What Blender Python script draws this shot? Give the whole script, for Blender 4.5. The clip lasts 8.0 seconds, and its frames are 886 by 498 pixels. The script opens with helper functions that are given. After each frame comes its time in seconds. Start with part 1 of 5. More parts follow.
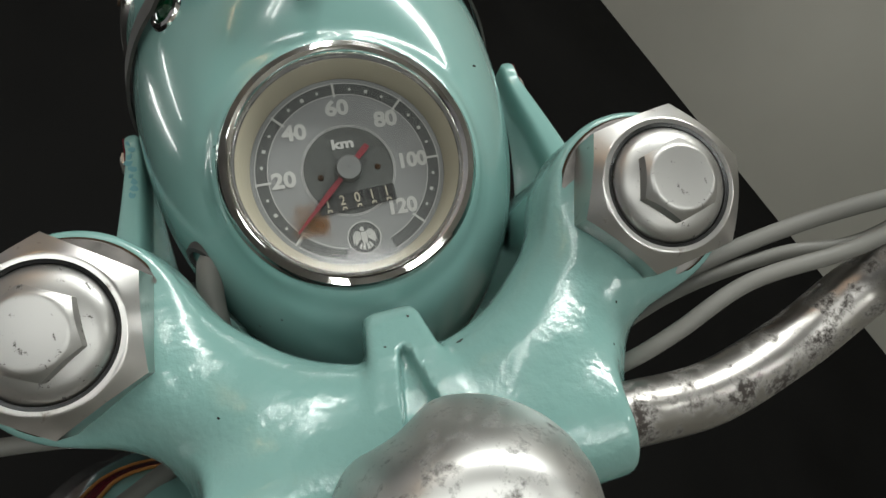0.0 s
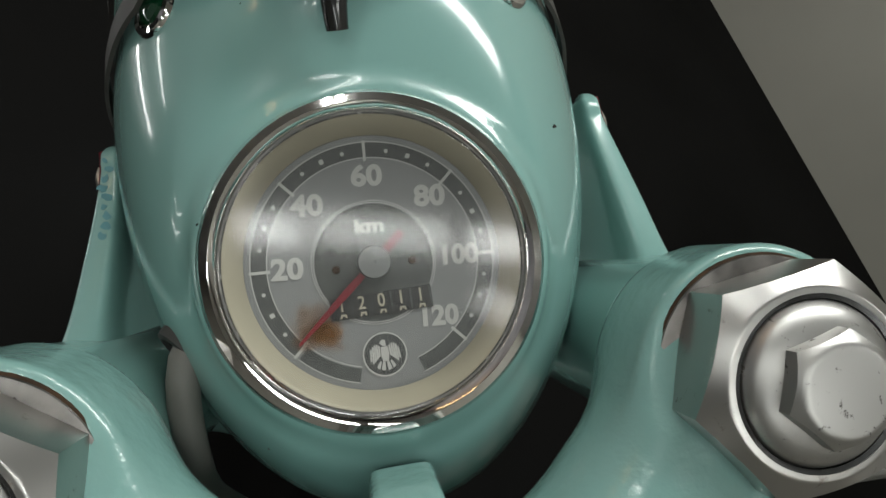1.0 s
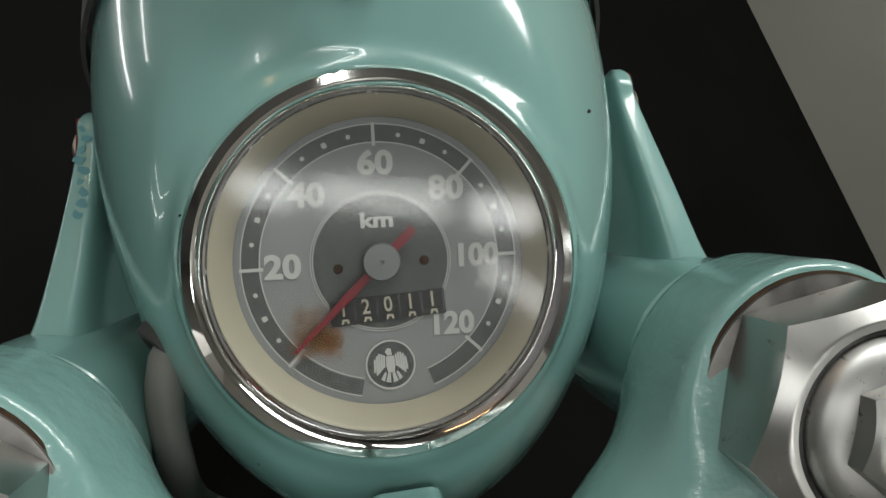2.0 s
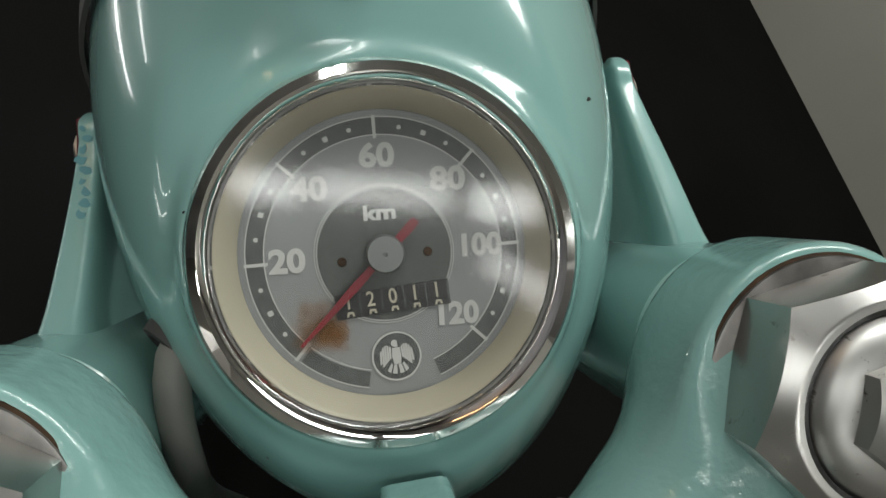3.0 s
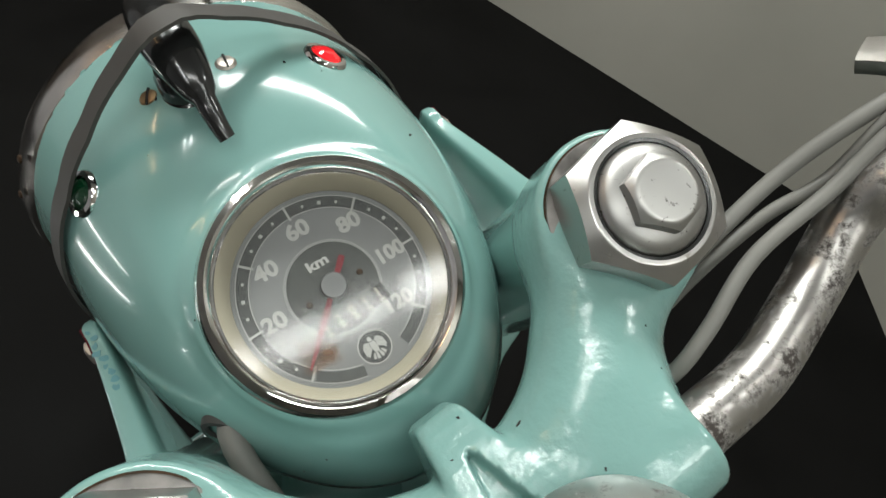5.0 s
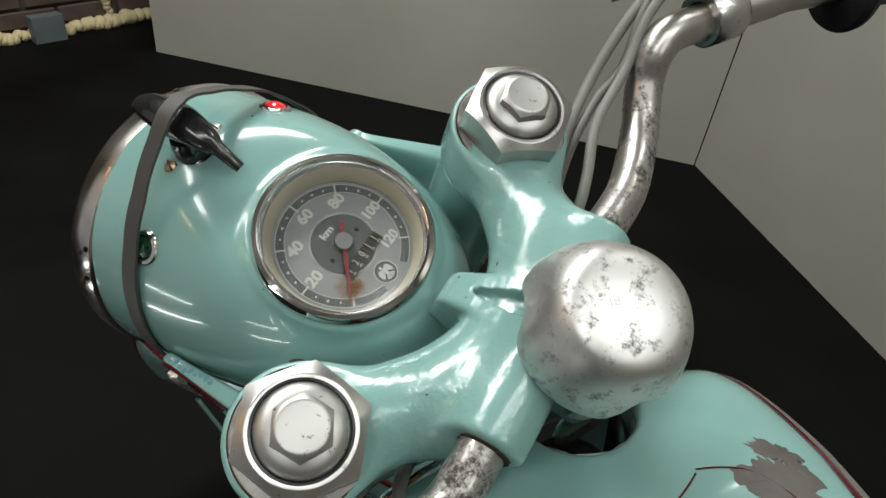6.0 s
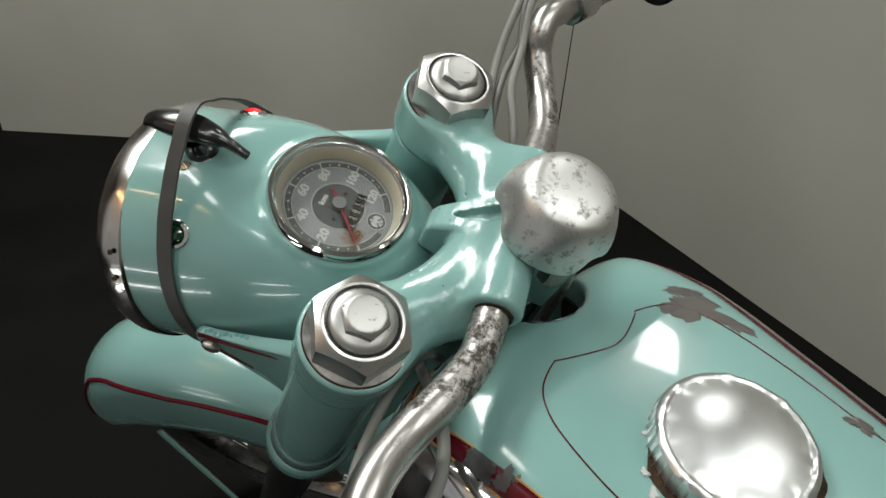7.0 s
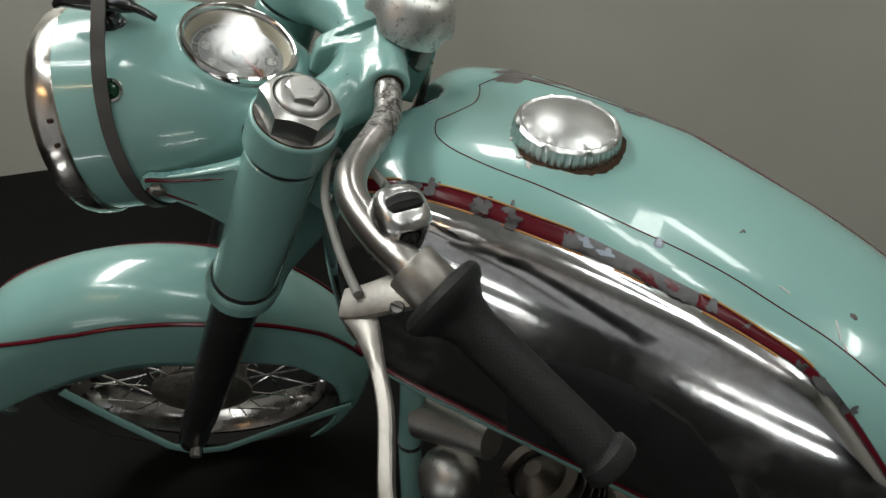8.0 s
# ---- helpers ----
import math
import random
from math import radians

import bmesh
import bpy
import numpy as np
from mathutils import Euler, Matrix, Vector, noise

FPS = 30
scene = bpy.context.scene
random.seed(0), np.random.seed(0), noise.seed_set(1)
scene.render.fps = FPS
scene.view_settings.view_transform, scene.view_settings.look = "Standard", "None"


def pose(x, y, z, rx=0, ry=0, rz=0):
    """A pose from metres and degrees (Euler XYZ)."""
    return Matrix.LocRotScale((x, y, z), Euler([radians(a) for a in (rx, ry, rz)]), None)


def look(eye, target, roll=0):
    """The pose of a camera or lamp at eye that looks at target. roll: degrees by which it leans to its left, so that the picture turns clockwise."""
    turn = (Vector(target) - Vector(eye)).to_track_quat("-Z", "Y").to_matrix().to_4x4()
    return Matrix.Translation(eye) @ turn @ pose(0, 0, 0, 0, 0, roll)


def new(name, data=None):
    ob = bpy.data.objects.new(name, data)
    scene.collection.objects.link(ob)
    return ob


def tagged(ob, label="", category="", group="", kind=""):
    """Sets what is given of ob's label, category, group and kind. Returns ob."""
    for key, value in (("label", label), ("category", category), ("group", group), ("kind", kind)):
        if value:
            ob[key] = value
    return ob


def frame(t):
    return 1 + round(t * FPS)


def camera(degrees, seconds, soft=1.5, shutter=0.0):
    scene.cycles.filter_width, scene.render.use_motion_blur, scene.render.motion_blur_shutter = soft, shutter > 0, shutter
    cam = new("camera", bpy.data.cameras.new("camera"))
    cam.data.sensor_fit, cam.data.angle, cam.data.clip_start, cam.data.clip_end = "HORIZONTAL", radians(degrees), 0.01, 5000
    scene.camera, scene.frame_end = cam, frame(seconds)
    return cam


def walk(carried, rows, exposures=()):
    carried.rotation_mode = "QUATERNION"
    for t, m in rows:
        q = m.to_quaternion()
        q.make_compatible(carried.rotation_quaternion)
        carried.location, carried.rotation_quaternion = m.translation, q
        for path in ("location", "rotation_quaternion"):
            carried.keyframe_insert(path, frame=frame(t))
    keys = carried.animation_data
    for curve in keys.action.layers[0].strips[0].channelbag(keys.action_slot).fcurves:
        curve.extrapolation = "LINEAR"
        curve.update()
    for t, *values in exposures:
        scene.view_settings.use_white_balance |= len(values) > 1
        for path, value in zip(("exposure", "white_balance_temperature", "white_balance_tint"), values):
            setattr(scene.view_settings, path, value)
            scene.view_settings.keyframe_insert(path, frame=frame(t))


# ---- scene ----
from mathutils.bvhtree import BVHTree
cam = camera(66.36, 8.0)
PATH = [
    (0, -0.0723, -0.0795, 1.0479, 36.10, -26.24, 15.88),
    (0.5, -0.0872, -0.0231, 1.0360, 30.62, -27.33, 20.66),
    (1, -0.1014, 0.0140, 1.0237, 25.95, -28.02, 23.41),
    (1.5, -0.1066, 0.0359, 1.0051, 22.06, -29.19, 25.38),
    (3, -0.1072, 0.0342, 1.0049, 21.69, -28.46, 23.93),
    (3.5, -0.1087, 0.0307, 1.0076, 22.07, -27.95, 22.75),
    (4, -0.1086, -0.0015, 1.0295, 26.65, -26.60, 18.39),
    (4.5, -0.1047, -0.0272, 1.0449, 35.79, -23.36, 8.00),
    (4.7, -0.1037, -0.0332, 1.0488, 38.83, -21.12, 3.10),
    (5.8, -0.1534, -0.1485, 1.0725, 52.43, -6.68, -23.37),
    (6, -0.1768, -0.1813, 1.0734, 54.09, -6.01, -24.98),
    (6.5, -0.2325, -0.2334, 1.0766, 56.61, -5.68, -28.57),
    (7, -0.3041, -0.2540, 1.0760, 58.38, -3.30, -39.60),
    (7.2, -0.3488, -0.2652, 1.0600, 58.87, -2.04, -45.96),
    (7.5, -0.4131, -0.2933, 1.0387, 58.62, -0.69, -52.14),
    (8, -0.5294, -0.3332, 0.9948, 59.52, 0.51, -61.69),
]
walk(cam, [(t, pose(x, y, z, rx, ry, rz)) for t, x, y, z, rx, ry, rz in PATH],
     [(0, -0.08), (0.5, -0.16), (1, -0.30), (1.5, -0.40), (3, -0.24), (3.5, -0.10), (4, 0.16), (4.5, 0.26), (5.8, 0.26), (7, 0.20), (7.5, 0.06), (8, 0.06)])

# ---- world and lamps ----
world = bpy.data.worlds.new("world")
scene.world = world
world.use_nodes = True
world.node_tree.nodes["Background"].inputs[0].default_value = (0.5, 0.52, 0.55, 1)
world.node_tree.nodes["Background"].inputs[1].default_value = 0.05


def tube_lamp(x, y, z, length, width, turn, power, colour=(0.94, 0.975, 0.94)):
    data = bpy.data.lights.new("fluorescent_light", "AREA")
    data.shape, data.size, data.size_y, data.energy, data.color = "RECTANGLE", length, width, power, colour
    ob = new("fluorescent_light", data)
    ob.matrix_world = pose(x, y, z, 0, 0, turn)
    return ob


CEIL = 2.75
tube_lamp(-0.72, -1.02, CEIL - 0.1, 0.30, 0.11, 31, 2.4)
tube_lamp(-0.32, -0.77, CEIL - 0.1, 0.52, 0.10, 31, 2.8)
tube_lamp(0.08, -0.54, CEIL - 0.1, 0.24, 0.11, 31, 1.9)
tube_lamp(0.48, -0.74, CEIL - 0.1, 0.72, 0.09, 2, 3.0)
tube_lamp(0.82, -1.02, CEIL - 0.1, 0.62, 0.20, 57, 5.5)
tube_lamp(1.16, 0.30, CEIL - 0.1, 0.34, 0.18, 25, 4.5)
for x, y in ((-1.35, 0.75), (-1.35, -1.25)):
    for off in (-0.06, 0.06):
        tube_lamp(x + off, y, CEIL - 0.1, 1.25, 0.035, 90, 5.5)
# extra tube added as general fill, no fixture known there
tube_lamp(0.5, -2.2, CEIL - 0.1, 1.2, 0.16, 0, 14)
tube_lamp(-0.28, 1.36, CEIL - 0.1, 1.6, 0.40, 12, 54)
tube_lamp(-2.6, 0.6, CEIL - 0.15, 1.1, 0.06, 90, 5, (1.0, 0.62, 0.30))
# twin tubes low beside the motorcycle
for x, y, z in ((-1.22, -0.65, 0.10), (-1.55, -0.80, 0.27), (-1.20, 0.25, 0.10), (-1.50, 0.25, 0.27)):
    low = tube_lamp(x, y, z, 0.48, 0.025, 0, 0.6)
    low.matrix_world = look((x, y, z), (-0.1, -0.2, 0.75))

# ---- materials ----
def material(name, colour, rough=0.5, metal=0.0, coat=0.0, bump=0.0, bump_scale=200.0, vary=0.0, vary_scale=6.0, spec=0.5):
    m = bpy.data.materials.new(name)
    m.use_nodes = True
    t = m.node_tree
    p = t.nodes["Principled BSDF"]
    p.inputs["Base Color"].default_value = (*colour, 1)
    p.inputs["Roughness"].default_value = rough
    p.inputs["Metallic"].default_value = metal
    p.inputs["Coat Weight"].default_value = coat
    p.inputs["Coat Roughness"].default_value = 0.04
    p.inputs["Specular IOR Level"].default_value = spec
    co = t.nodes.new("ShaderNodeTexCoord")
    if vary:
        n = t.nodes.new("ShaderNodeTexNoise")
        n.inputs["Scale"].default_value, n.inputs["Detail"].default_value = vary_scale, 6
        t.links.new(co.outputs["Object"], n.inputs["Vector"])
        r = t.nodes.new("ShaderNodeMapRange")
        r.inputs[1].default_value, r.inputs[2].default_value = 0.3, 0.7
        r.inputs[3].default_value, r.inputs[4].default_value = 1 - vary, 1 + vary
        t.links.new(n.outputs["Fac"], r.inputs[0])
        mx = t.nodes.new("ShaderNodeMix")
        mx.data_type, mx.blend_type = "RGBA", "MULTIPLY"
        mx.inputs[0].default_value = 1
        mx.inputs[6].default_value = (*colour, 1)
        t.links.new(r.outputs[0], mx.inputs[7])
        t.links.new(mx.outputs[2], p.inputs["Base Color"])
        rr = t.nodes.new("ShaderNodeMapRange")
        rr.inputs[1].default_value, rr.inputs[2].default_value = 0.3, 0.7
        rr.inputs[3].default_value, rr.inputs[4].default_value = max(0.02, rough - vary * 0.4), min(1, rough + vary * 0.4)
        t.links.new(n.outputs["Fac"], rr.inputs[0])
        t.links.new(rr.outputs[0], p.inputs["Roughness"])
    if bump:
        b = t.nodes.new("ShaderNodeBump")
        n2 = t.nodes.new("ShaderNodeTexNoise")
        n2.inputs["Scale"].default_value, n2.inputs["Detail"].default_value = bump_scale, 4
        t.links.new(co.outputs["Object"], n2.inputs["Vector"])
        b.inputs["Strength"].default_value, b.inputs["Distance"].default_value = bump, 0.001
        t.links.new(n2.outputs["Fac"], b.inputs["Height"])
        t.links.new(b.outputs[0], p.inputs["Normal"])
        t.links.new(b.outputs[0], p.inputs["Coat Normal"])
    return m


def spotted(name, colour, rough, spot, spot_rough, scale, level, metal=1.0, spot_metal=0.0, soft=0.05, grit=0.68, reach=0.0):
    """A metal with patches of another look, as rust, worn plating or imitated reflections; with reach, only that far to
    the sides.
    """
    m = bpy.data.materials.new(name)
    m.use_nodes = True
    t = m.node_tree
    p = t.nodes["Principled BSDF"]
    co = t.nodes.new("ShaderNodeTexCoord")
    big = t.nodes.new("ShaderNodeTexNoise")
    big.inputs["Scale"].default_value, big.inputs["Detail"].default_value, big.inputs["Roughness"].default_value = scale, 9, grit
    t.links.new(co.outputs["Object"], big.inputs["Vector"])
    ramp = t.nodes.new("ShaderNodeMapRange")
    ramp.inputs[1].default_value, ramp.inputs[2].default_value = level, level + soft
    t.links.new(big.outputs["Fac"], ramp.inputs[0])
    if reach:
        split, side, away, less, keep = (t.nodes.new("ShaderNode" + k) for k in ("SeparateXYZ", "Math", "Math", "MapRange", "Math"))
        away.operation = "ABSOLUTE"
        side.operation, keep.operation = "SUBTRACT", "SUBTRACT"
        side.inputs[1].default_value = 0.015
        t.links.new(co.outputs["Object"], split.inputs[0])
        t.links.new(split.outputs[0], side.inputs[0])
        t.links.new(side.outputs[0], away.inputs[0])
        t.links.new(away.outputs[0], less.inputs[0])
        less.inputs[1].default_value, less.inputs[2].default_value, less.inputs[4].default_value = reach - 0.05, reach + 0.015, 0.2
        t.links.new(big.outputs["Fac"], keep.inputs[0])
        t.links.new(less.outputs[0], keep.inputs[1])
        t.links.new(keep.outputs[0], ramp.inputs[0])
    fine = t.nodes.new("ShaderNodeTexNoise")
    fine.inputs["Scale"].default_value, fine.inputs["Detail"].default_value = scale * 7, 6
    t.links.new(co.outputs["Object"], fine.inputs["Vector"])
    tone = t.nodes.new("ShaderNodeMix")
    tone.data_type = "RGBA"
    tone.inputs[6].default_value = (*[c * 0.55 for c in spot], 1)
    tone.inputs[7].default_value = (*[min(1, c * 1.8) for c in spot], 1)
    t.links.new(fine.outputs["Fac"], tone.inputs[0])
    mx = t.nodes.new("ShaderNodeMix")
    mx.data_type = "RGBA"
    mx.inputs[6].default_value = (*colour, 1)
    t.links.new(tone.outputs[2], mx.inputs[7])
    t.links.new(ramp.outputs[0], mx.inputs[0])
    t.links.new(mx.outputs[2], p.inputs["Base Color"])
    for key, a, b in (("Roughness", rough, spot_rough), ("Metallic", metal, spot_metal)):
        mr = t.nodes.new("ShaderNodeMapRange")
        mr.inputs[3].default_value, mr.inputs[4].default_value = a, b
        t.links.new(ramp.outputs[0], mr.inputs[0])
        t.links.new(mr.outputs[0], p.inputs[key])
    bump = t.nodes.new("ShaderNodeBump")
    bump.inputs["Strength"].default_value, bump.inputs["Distance"].default_value = 0.12, 0.0003
    t.links.new(ramp.outputs[0], bump.inputs["Height"])
    t.links.new(bump.outputs[0], p.inputs["Normal"])
    return m


GREEN = (0.190, 0.345, 0.320)
M_GREEN = material("turquoise_enamel", GREEN, 0.22, 0, 0.6, vary=0.05, vary_scale=9)
M_CAST = material("painted_casting", GREEN, 0.25, 0, 0.6, bump=0.5, bump_scale=170, vary=0.06, vary_scale=14)
M_CHROME = material("chrome", (0.74, 0.72, 0.70), 0.06, 1, vary=0.12, vary_scale=30)
M_RIM = material("dull_chrome", (0.66, 0.625, 0.59), 0.22, 1, vary=0.25, vary_scale=22)
M_OLDCHROME = spotted("pitted_chrome", (0.43, 0.41, 0.39), 0.31, (0.028, 0.021, 0.017), 0.75, 66, 0.487, soft=0.10, grit=0.78, reach=0.205)
M_ALU = spotted("worn_aluminium", (0.43, 0.42, 0.405), 0.40, (0.06, 0.054, 0.048), 0.65, 230, 0.605, spot_metal=0.2)
M_NUT = spotted("polished_alloy_nut", (0.45, 0.437, 0.42), 0.29, (0.17, 0.145, 0.12), 0.5, 170, 0.62, spot_metal=0.7, soft=0.12)
M_DOME = spotted("stained_aluminium", (0.64, 0.63, 0.61), 0.40, (0.085, 0.078, 0.074), 0.6, 130, 0.525, spot_metal=0.5, soft=0.14, grit=0.75)
M_RUBBER = material("black_rubber", (0.035, 0.034, 0.032), 0.6, bump=0.3, bump_scale=300, vary=0.2, vary_scale=20)
M_BLACK = material("black_plastic", (0.012, 0.012, 0.012), 0.18, coat=0.3)
# black enamel, also used where dark sheets stand in for shade
M_BLACKPAINT_SHADE = material("black_enamel_and_shade", (0.015, 0.015, 0.015), 0.25, vary=0.2)
M_RED = material("dark_red_enamel", (0.072, 0.004, 0.009), 0.20, spec=0.25, vary=0.15, vary_scale=30)
M_GREY = material("grey_sleeve", (0.17, 0.165, 0.15), 0.55, vary=0.1, vary_scale=30)
M_FLOOR = material("dark_rubber_floor", (0.0042, 0.0040, 0.0038), 0.7, bump=0.3, bump_scale=60, vary=0.35, vary_scale=3, spec=0.06)
M_WALL = material("grey_painted_wall", (0.308, 0.296, 0.260), 0.6, vary=0.10, vary_scale=1.3, bump=0.1, bump_scale=40)
M_CEIL = material("white_ceiling", (0.75, 0.75, 0.73), 0.8)
M_CREAM = material("cream_ring", (0.40, 0.37, 0.29), 0.45, vary=0.06, vary_scale=40)
M_DIAL = material("silver_grey_dial", (0.20, 0.205, 0.21), 0.5, vary=0.08, vary_scale=90)
M_DIALDARK = material("dark_grey_dial", (0.058, 0.062, 0.060), 0.5, vary=0.5, vary_scale=700)
# tone of an unseen wall, set to brighten its reflection in the chrome
M_WESTWALL = material("unseen_wall_tone", (0.50, 0.50, 0.53), 0.75, vary=0.25, vary_scale=2.0, bump=0.2, bump_scale=30)
M_BAND = material("grey_scale_band", (0.062, 0.066, 0.066), 0.5, vary=0.4, vary_scale=500)
M_WHITE = material("white_dial_print", (0.44, 0.44, 0.43), 0.5)
M_NEEDLE = material("faded_red_needle", (0.16, 0.006, 0.014), 0.5, vary=0.15, vary_scale=120)
M_ORANGE = material("gold_pinstripe", (0.36, 0.16, 0.045), 0.4, vary=0.2, vary_scale=60)
M_PRIMER = material("bare_grey_metal", (0.098, 0.086, 0.080), 0.5, metal=0.2, vary=0.25, vary_scale=60)
M_BRIGHT = material("bare_bright_metal", (0.19, 0.215, 0.245), 0.34, metal=0.8, vary=0.15, vary_scale=60)
M_RUST = material("brown_rust", (0.042, 0.025, 0.015), 0.85, spec=0.15, bump=0.6, bump_scale=500, vary=0.5, vary_scale=120)
# dark patches are tarnish and also imitate mottled reflections in the panel
M_SIDECHROME = spotted("tank_side_chrome", (0.78, 0.775, 0.785), 0.11, (0.22, 0.19, 0.175), 0.30, 13, 0.50, spot_metal=0.85, soft=0.28)
M_BARE = material("bare_band_metal", (0.085, 0.083, 0.085), 0.42, metal=0.6, vary=0.4, vary_scale=70)
M_SWITCH = spotted("worn_switch_chrome", (0.55, 0.54, 0.535), 0.26, (0.20, 0.18, 0.16), 0.45, 120, 0.60, spot_metal=0.7, soft=0.15)
M_STRAP = material("grey_black_rubber", (0.055, 0.05, 0.046), 0.55, vary=0.15, vary_scale=40)
M_BRASS = material("tarnished_brass", (0.22, 0.15, 0.085), 0.35, metal=0.9, vary=0.2, vary_scale=200)
M_STEEL = material("tarnished_steel", (0.42, 0.38, 0.34), 0.38, metal=0.9, vary=0.25, vary_scale=150, bump=0.2)
M_LEVER = material("dull_lever_alloy", (0.25, 0.232, 0.212), 0.42, metal=0.8, vary=0.22, vary_scale=60, bump=0.15, bump_scale=300)
M_WHEELRIM = material("dusty_chrome", (0.28, 0.27, 0.265), 0.26, metal=1, vary=0.3, vary_scale=18)
M_WASHER = material("dull_brown_steel", (0.20, 0.188, 0.178), 0.36, metal=0.9, vary=0.3, vary_scale=120)
M_CAPMETAL = material("pressed_bright_cap", (0.66, 0.66, 0.655), 0.32, metal=1, vary=0.16, vary_scale=25)
M_GRIP = material("black_rubber_grip", (0.009, 0.009, 0.009), 0.55, spec=0.28, vary=0.2, vary_scale=30, bump=0.6, bump_scale=650)
M_ENGINE = material("oily_aluminium", (0.11, 0.095, 0.085), 0.38, metal=0.8, vary=0.3, vary_scale=25, bump=0.3)
M_FOAM = material("yellow_foam", (0.52, 0.43, 0.25), 0.9, bump=0.8, bump_scale=40, vary=0.2, vary_scale=12)
M_BRICK = material("dark_brown_brick", (0.075, 0.05, 0.038), 0.85, bump=0.6, bump_scale=70, vary=0.35, vary_scale=9)
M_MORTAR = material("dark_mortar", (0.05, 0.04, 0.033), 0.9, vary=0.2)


def soft_stain(name, colour, radius, seed):
    """A stain that fades out unevenly from the middle of its object."""
    m = bpy.data.materials.new(name)
    m.use_nodes = True
    t = m.node_tree
    p = t.nodes["Principled BSDF"]
    p.inputs["Roughness"].default_value = 0.8
    co = t.nodes.new("ShaderNodeTexCoord")
    far = t.nodes.new("ShaderNodeVectorMath")
    far.operation = "LENGTH"
    t.links.new(co.outputs["Object"], far.inputs[0])
    shift = t.nodes.new("ShaderNodeVectorMath")
    shift.inputs[1].default_value = (seed, seed * 0.7, 0)
    t.links.new(co.outputs["Object"], shift.inputs[0])
    n = t.nodes.new("ShaderNodeTexNoise")
    n.inputs["Scale"].default_value, n.inputs["Detail"].default_value = 1.1 / radius, 7
    t.links.new(shift.outputs[0], n.inputs["Vector"])
    add = t.nodes.new("ShaderNodeMath")
    add.operation = "MULTIPLY_ADD"
    add.inputs[1].default_value = radius * 1.7
    t.links.new(n.outputs["Fac"], add.inputs[0])
    t.links.new(far.outputs["Value"], add.inputs[2])
    r = t.nodes.new("ShaderNodeMapRange")
    r.inputs[1].default_value, r.inputs[2].default_value = radius * 0.75, radius * 1.75
    r.inputs[3].default_value, r.inputs[4].default_value = 0.95, 0.0
    t.links.new(add.outputs[0], r.inputs[0])
    t.links.new(r.outputs[0], p.inputs["Alpha"])
    mx = t.nodes.new("ShaderNodeMix")
    mx.data_type = "RGBA"
    mx.inputs[6].default_value = (*colour, 1)
    mx.inputs[7].default_value = (*[c * 0.3 for c in colour], 1)
    t.links.new(r.outputs[0], mx.inputs[0])
    t.links.new(mx.outputs[2], p.inputs["Base Color"])
    return m


def lamp_lens(name, colour, glow):
    m = material(name, colour, 0.08, coat=1.0)
    p = m.node_tree.nodes["Principled BSDF"]
    p.inputs["Transmission Weight"].default_value = 0.5
    p.inputs["Emission Color"].default_value = (*colour, 1)
    p.inputs["Emission Strength"].default_value = glow
    return m


M_GREENLENS = lamp_lens("green_glass", (0.0, 0.045, 0.014), 0.0)
M_REDLENS = lamp_lens("red_glass", (0.7, 0.015, 0.02), 0.9)


def glass(name):
    """Thin clear glass: it lets light through and mirrors by its angle."""
    m = bpy.data.materials.new(name)
    m.use_nodes = True
    t = m.node_tree
    t.nodes.remove(t.nodes["Principled BSDF"])
    clear, gloss, mix, fres = (t.nodes.new("ShaderNode" + k) for k in ("BsdfTransparent", "BsdfGlossy", "MixShader", "Fresnel"))
    clear.inputs[0].default_value = (0.93, 0.93, 0.91, 1)
    gloss.inputs["Roughness"].default_value = 0.11
    fres.inputs["IOR"].default_value = 1.58
    t.links.new(fres.outputs[0], mix.inputs[0])
    t.links.new(clear.outputs[0], mix.inputs[1])
    t.links.new(gloss.outputs[0], mix.inputs[2])
    t.links.new(mix.outputs[0], t.nodes["Material Output"].inputs[0])
    return m


M_GLASS = glass("gauge_glass")

# ---- mesh helpers ----
FORK = Matrix(((0.7490, -0.6523, -0.1160, -0.0493), (0.5200, 0.6873, -0.5072, 0.0587), (0.4106, 0.3196, 0.8540, 0.8850), (0, 0, 0, 1)))
BIKE = Matrix(((0.9861, 0, -0.1659, 0), (0, 1, 0, 0), (0.1659, 0, 0.9861, 0.862), (0, 0, 0, 1)))
ONE = Matrix.Identity(4)
PLACE = {}


def finish(name, mesh, mat, parent, at=ONE, label="", smooth=35):
    ob = new(name, mesh)
    for m in mat if isinstance(mat, (list, tuple)) else [mat]:
        mesh.materials.append(m)
    if smooth and not mesh.has_custom_normals:
        mesh.shade_smooth()
        mesh.set_sharp_from_angle(angle=radians(smooth))
    ob.matrix_basis = at
    PLACE[ob.name] = at
    if parent:
        ob.parent = parent
        ob.matrix_parent_inverse = PLACE.get(parent.name, ONE).inverted()
    if label:
        tagged(ob, label)
    return ob


def part(name, bm, mat, parent, at=ONE, label="", smooth=35):
    bmesh.ops.recalc_face_normals(bm, faces=bm.faces)
    mesh = bpy.data.meshes.new(name)
    bm.to_mesh(mesh)
    bm.free()
    return finish(name, mesh, mat, parent, at, label, smooth)


def raw(verts, faces):
    bm = bmesh.new()
    vs = [bm.verts.new(v) for v in verts]
    for f in faces:
        try:
            bm.faces.new([vs[i] for i in f])
        except ValueError:
            pass
    return bm


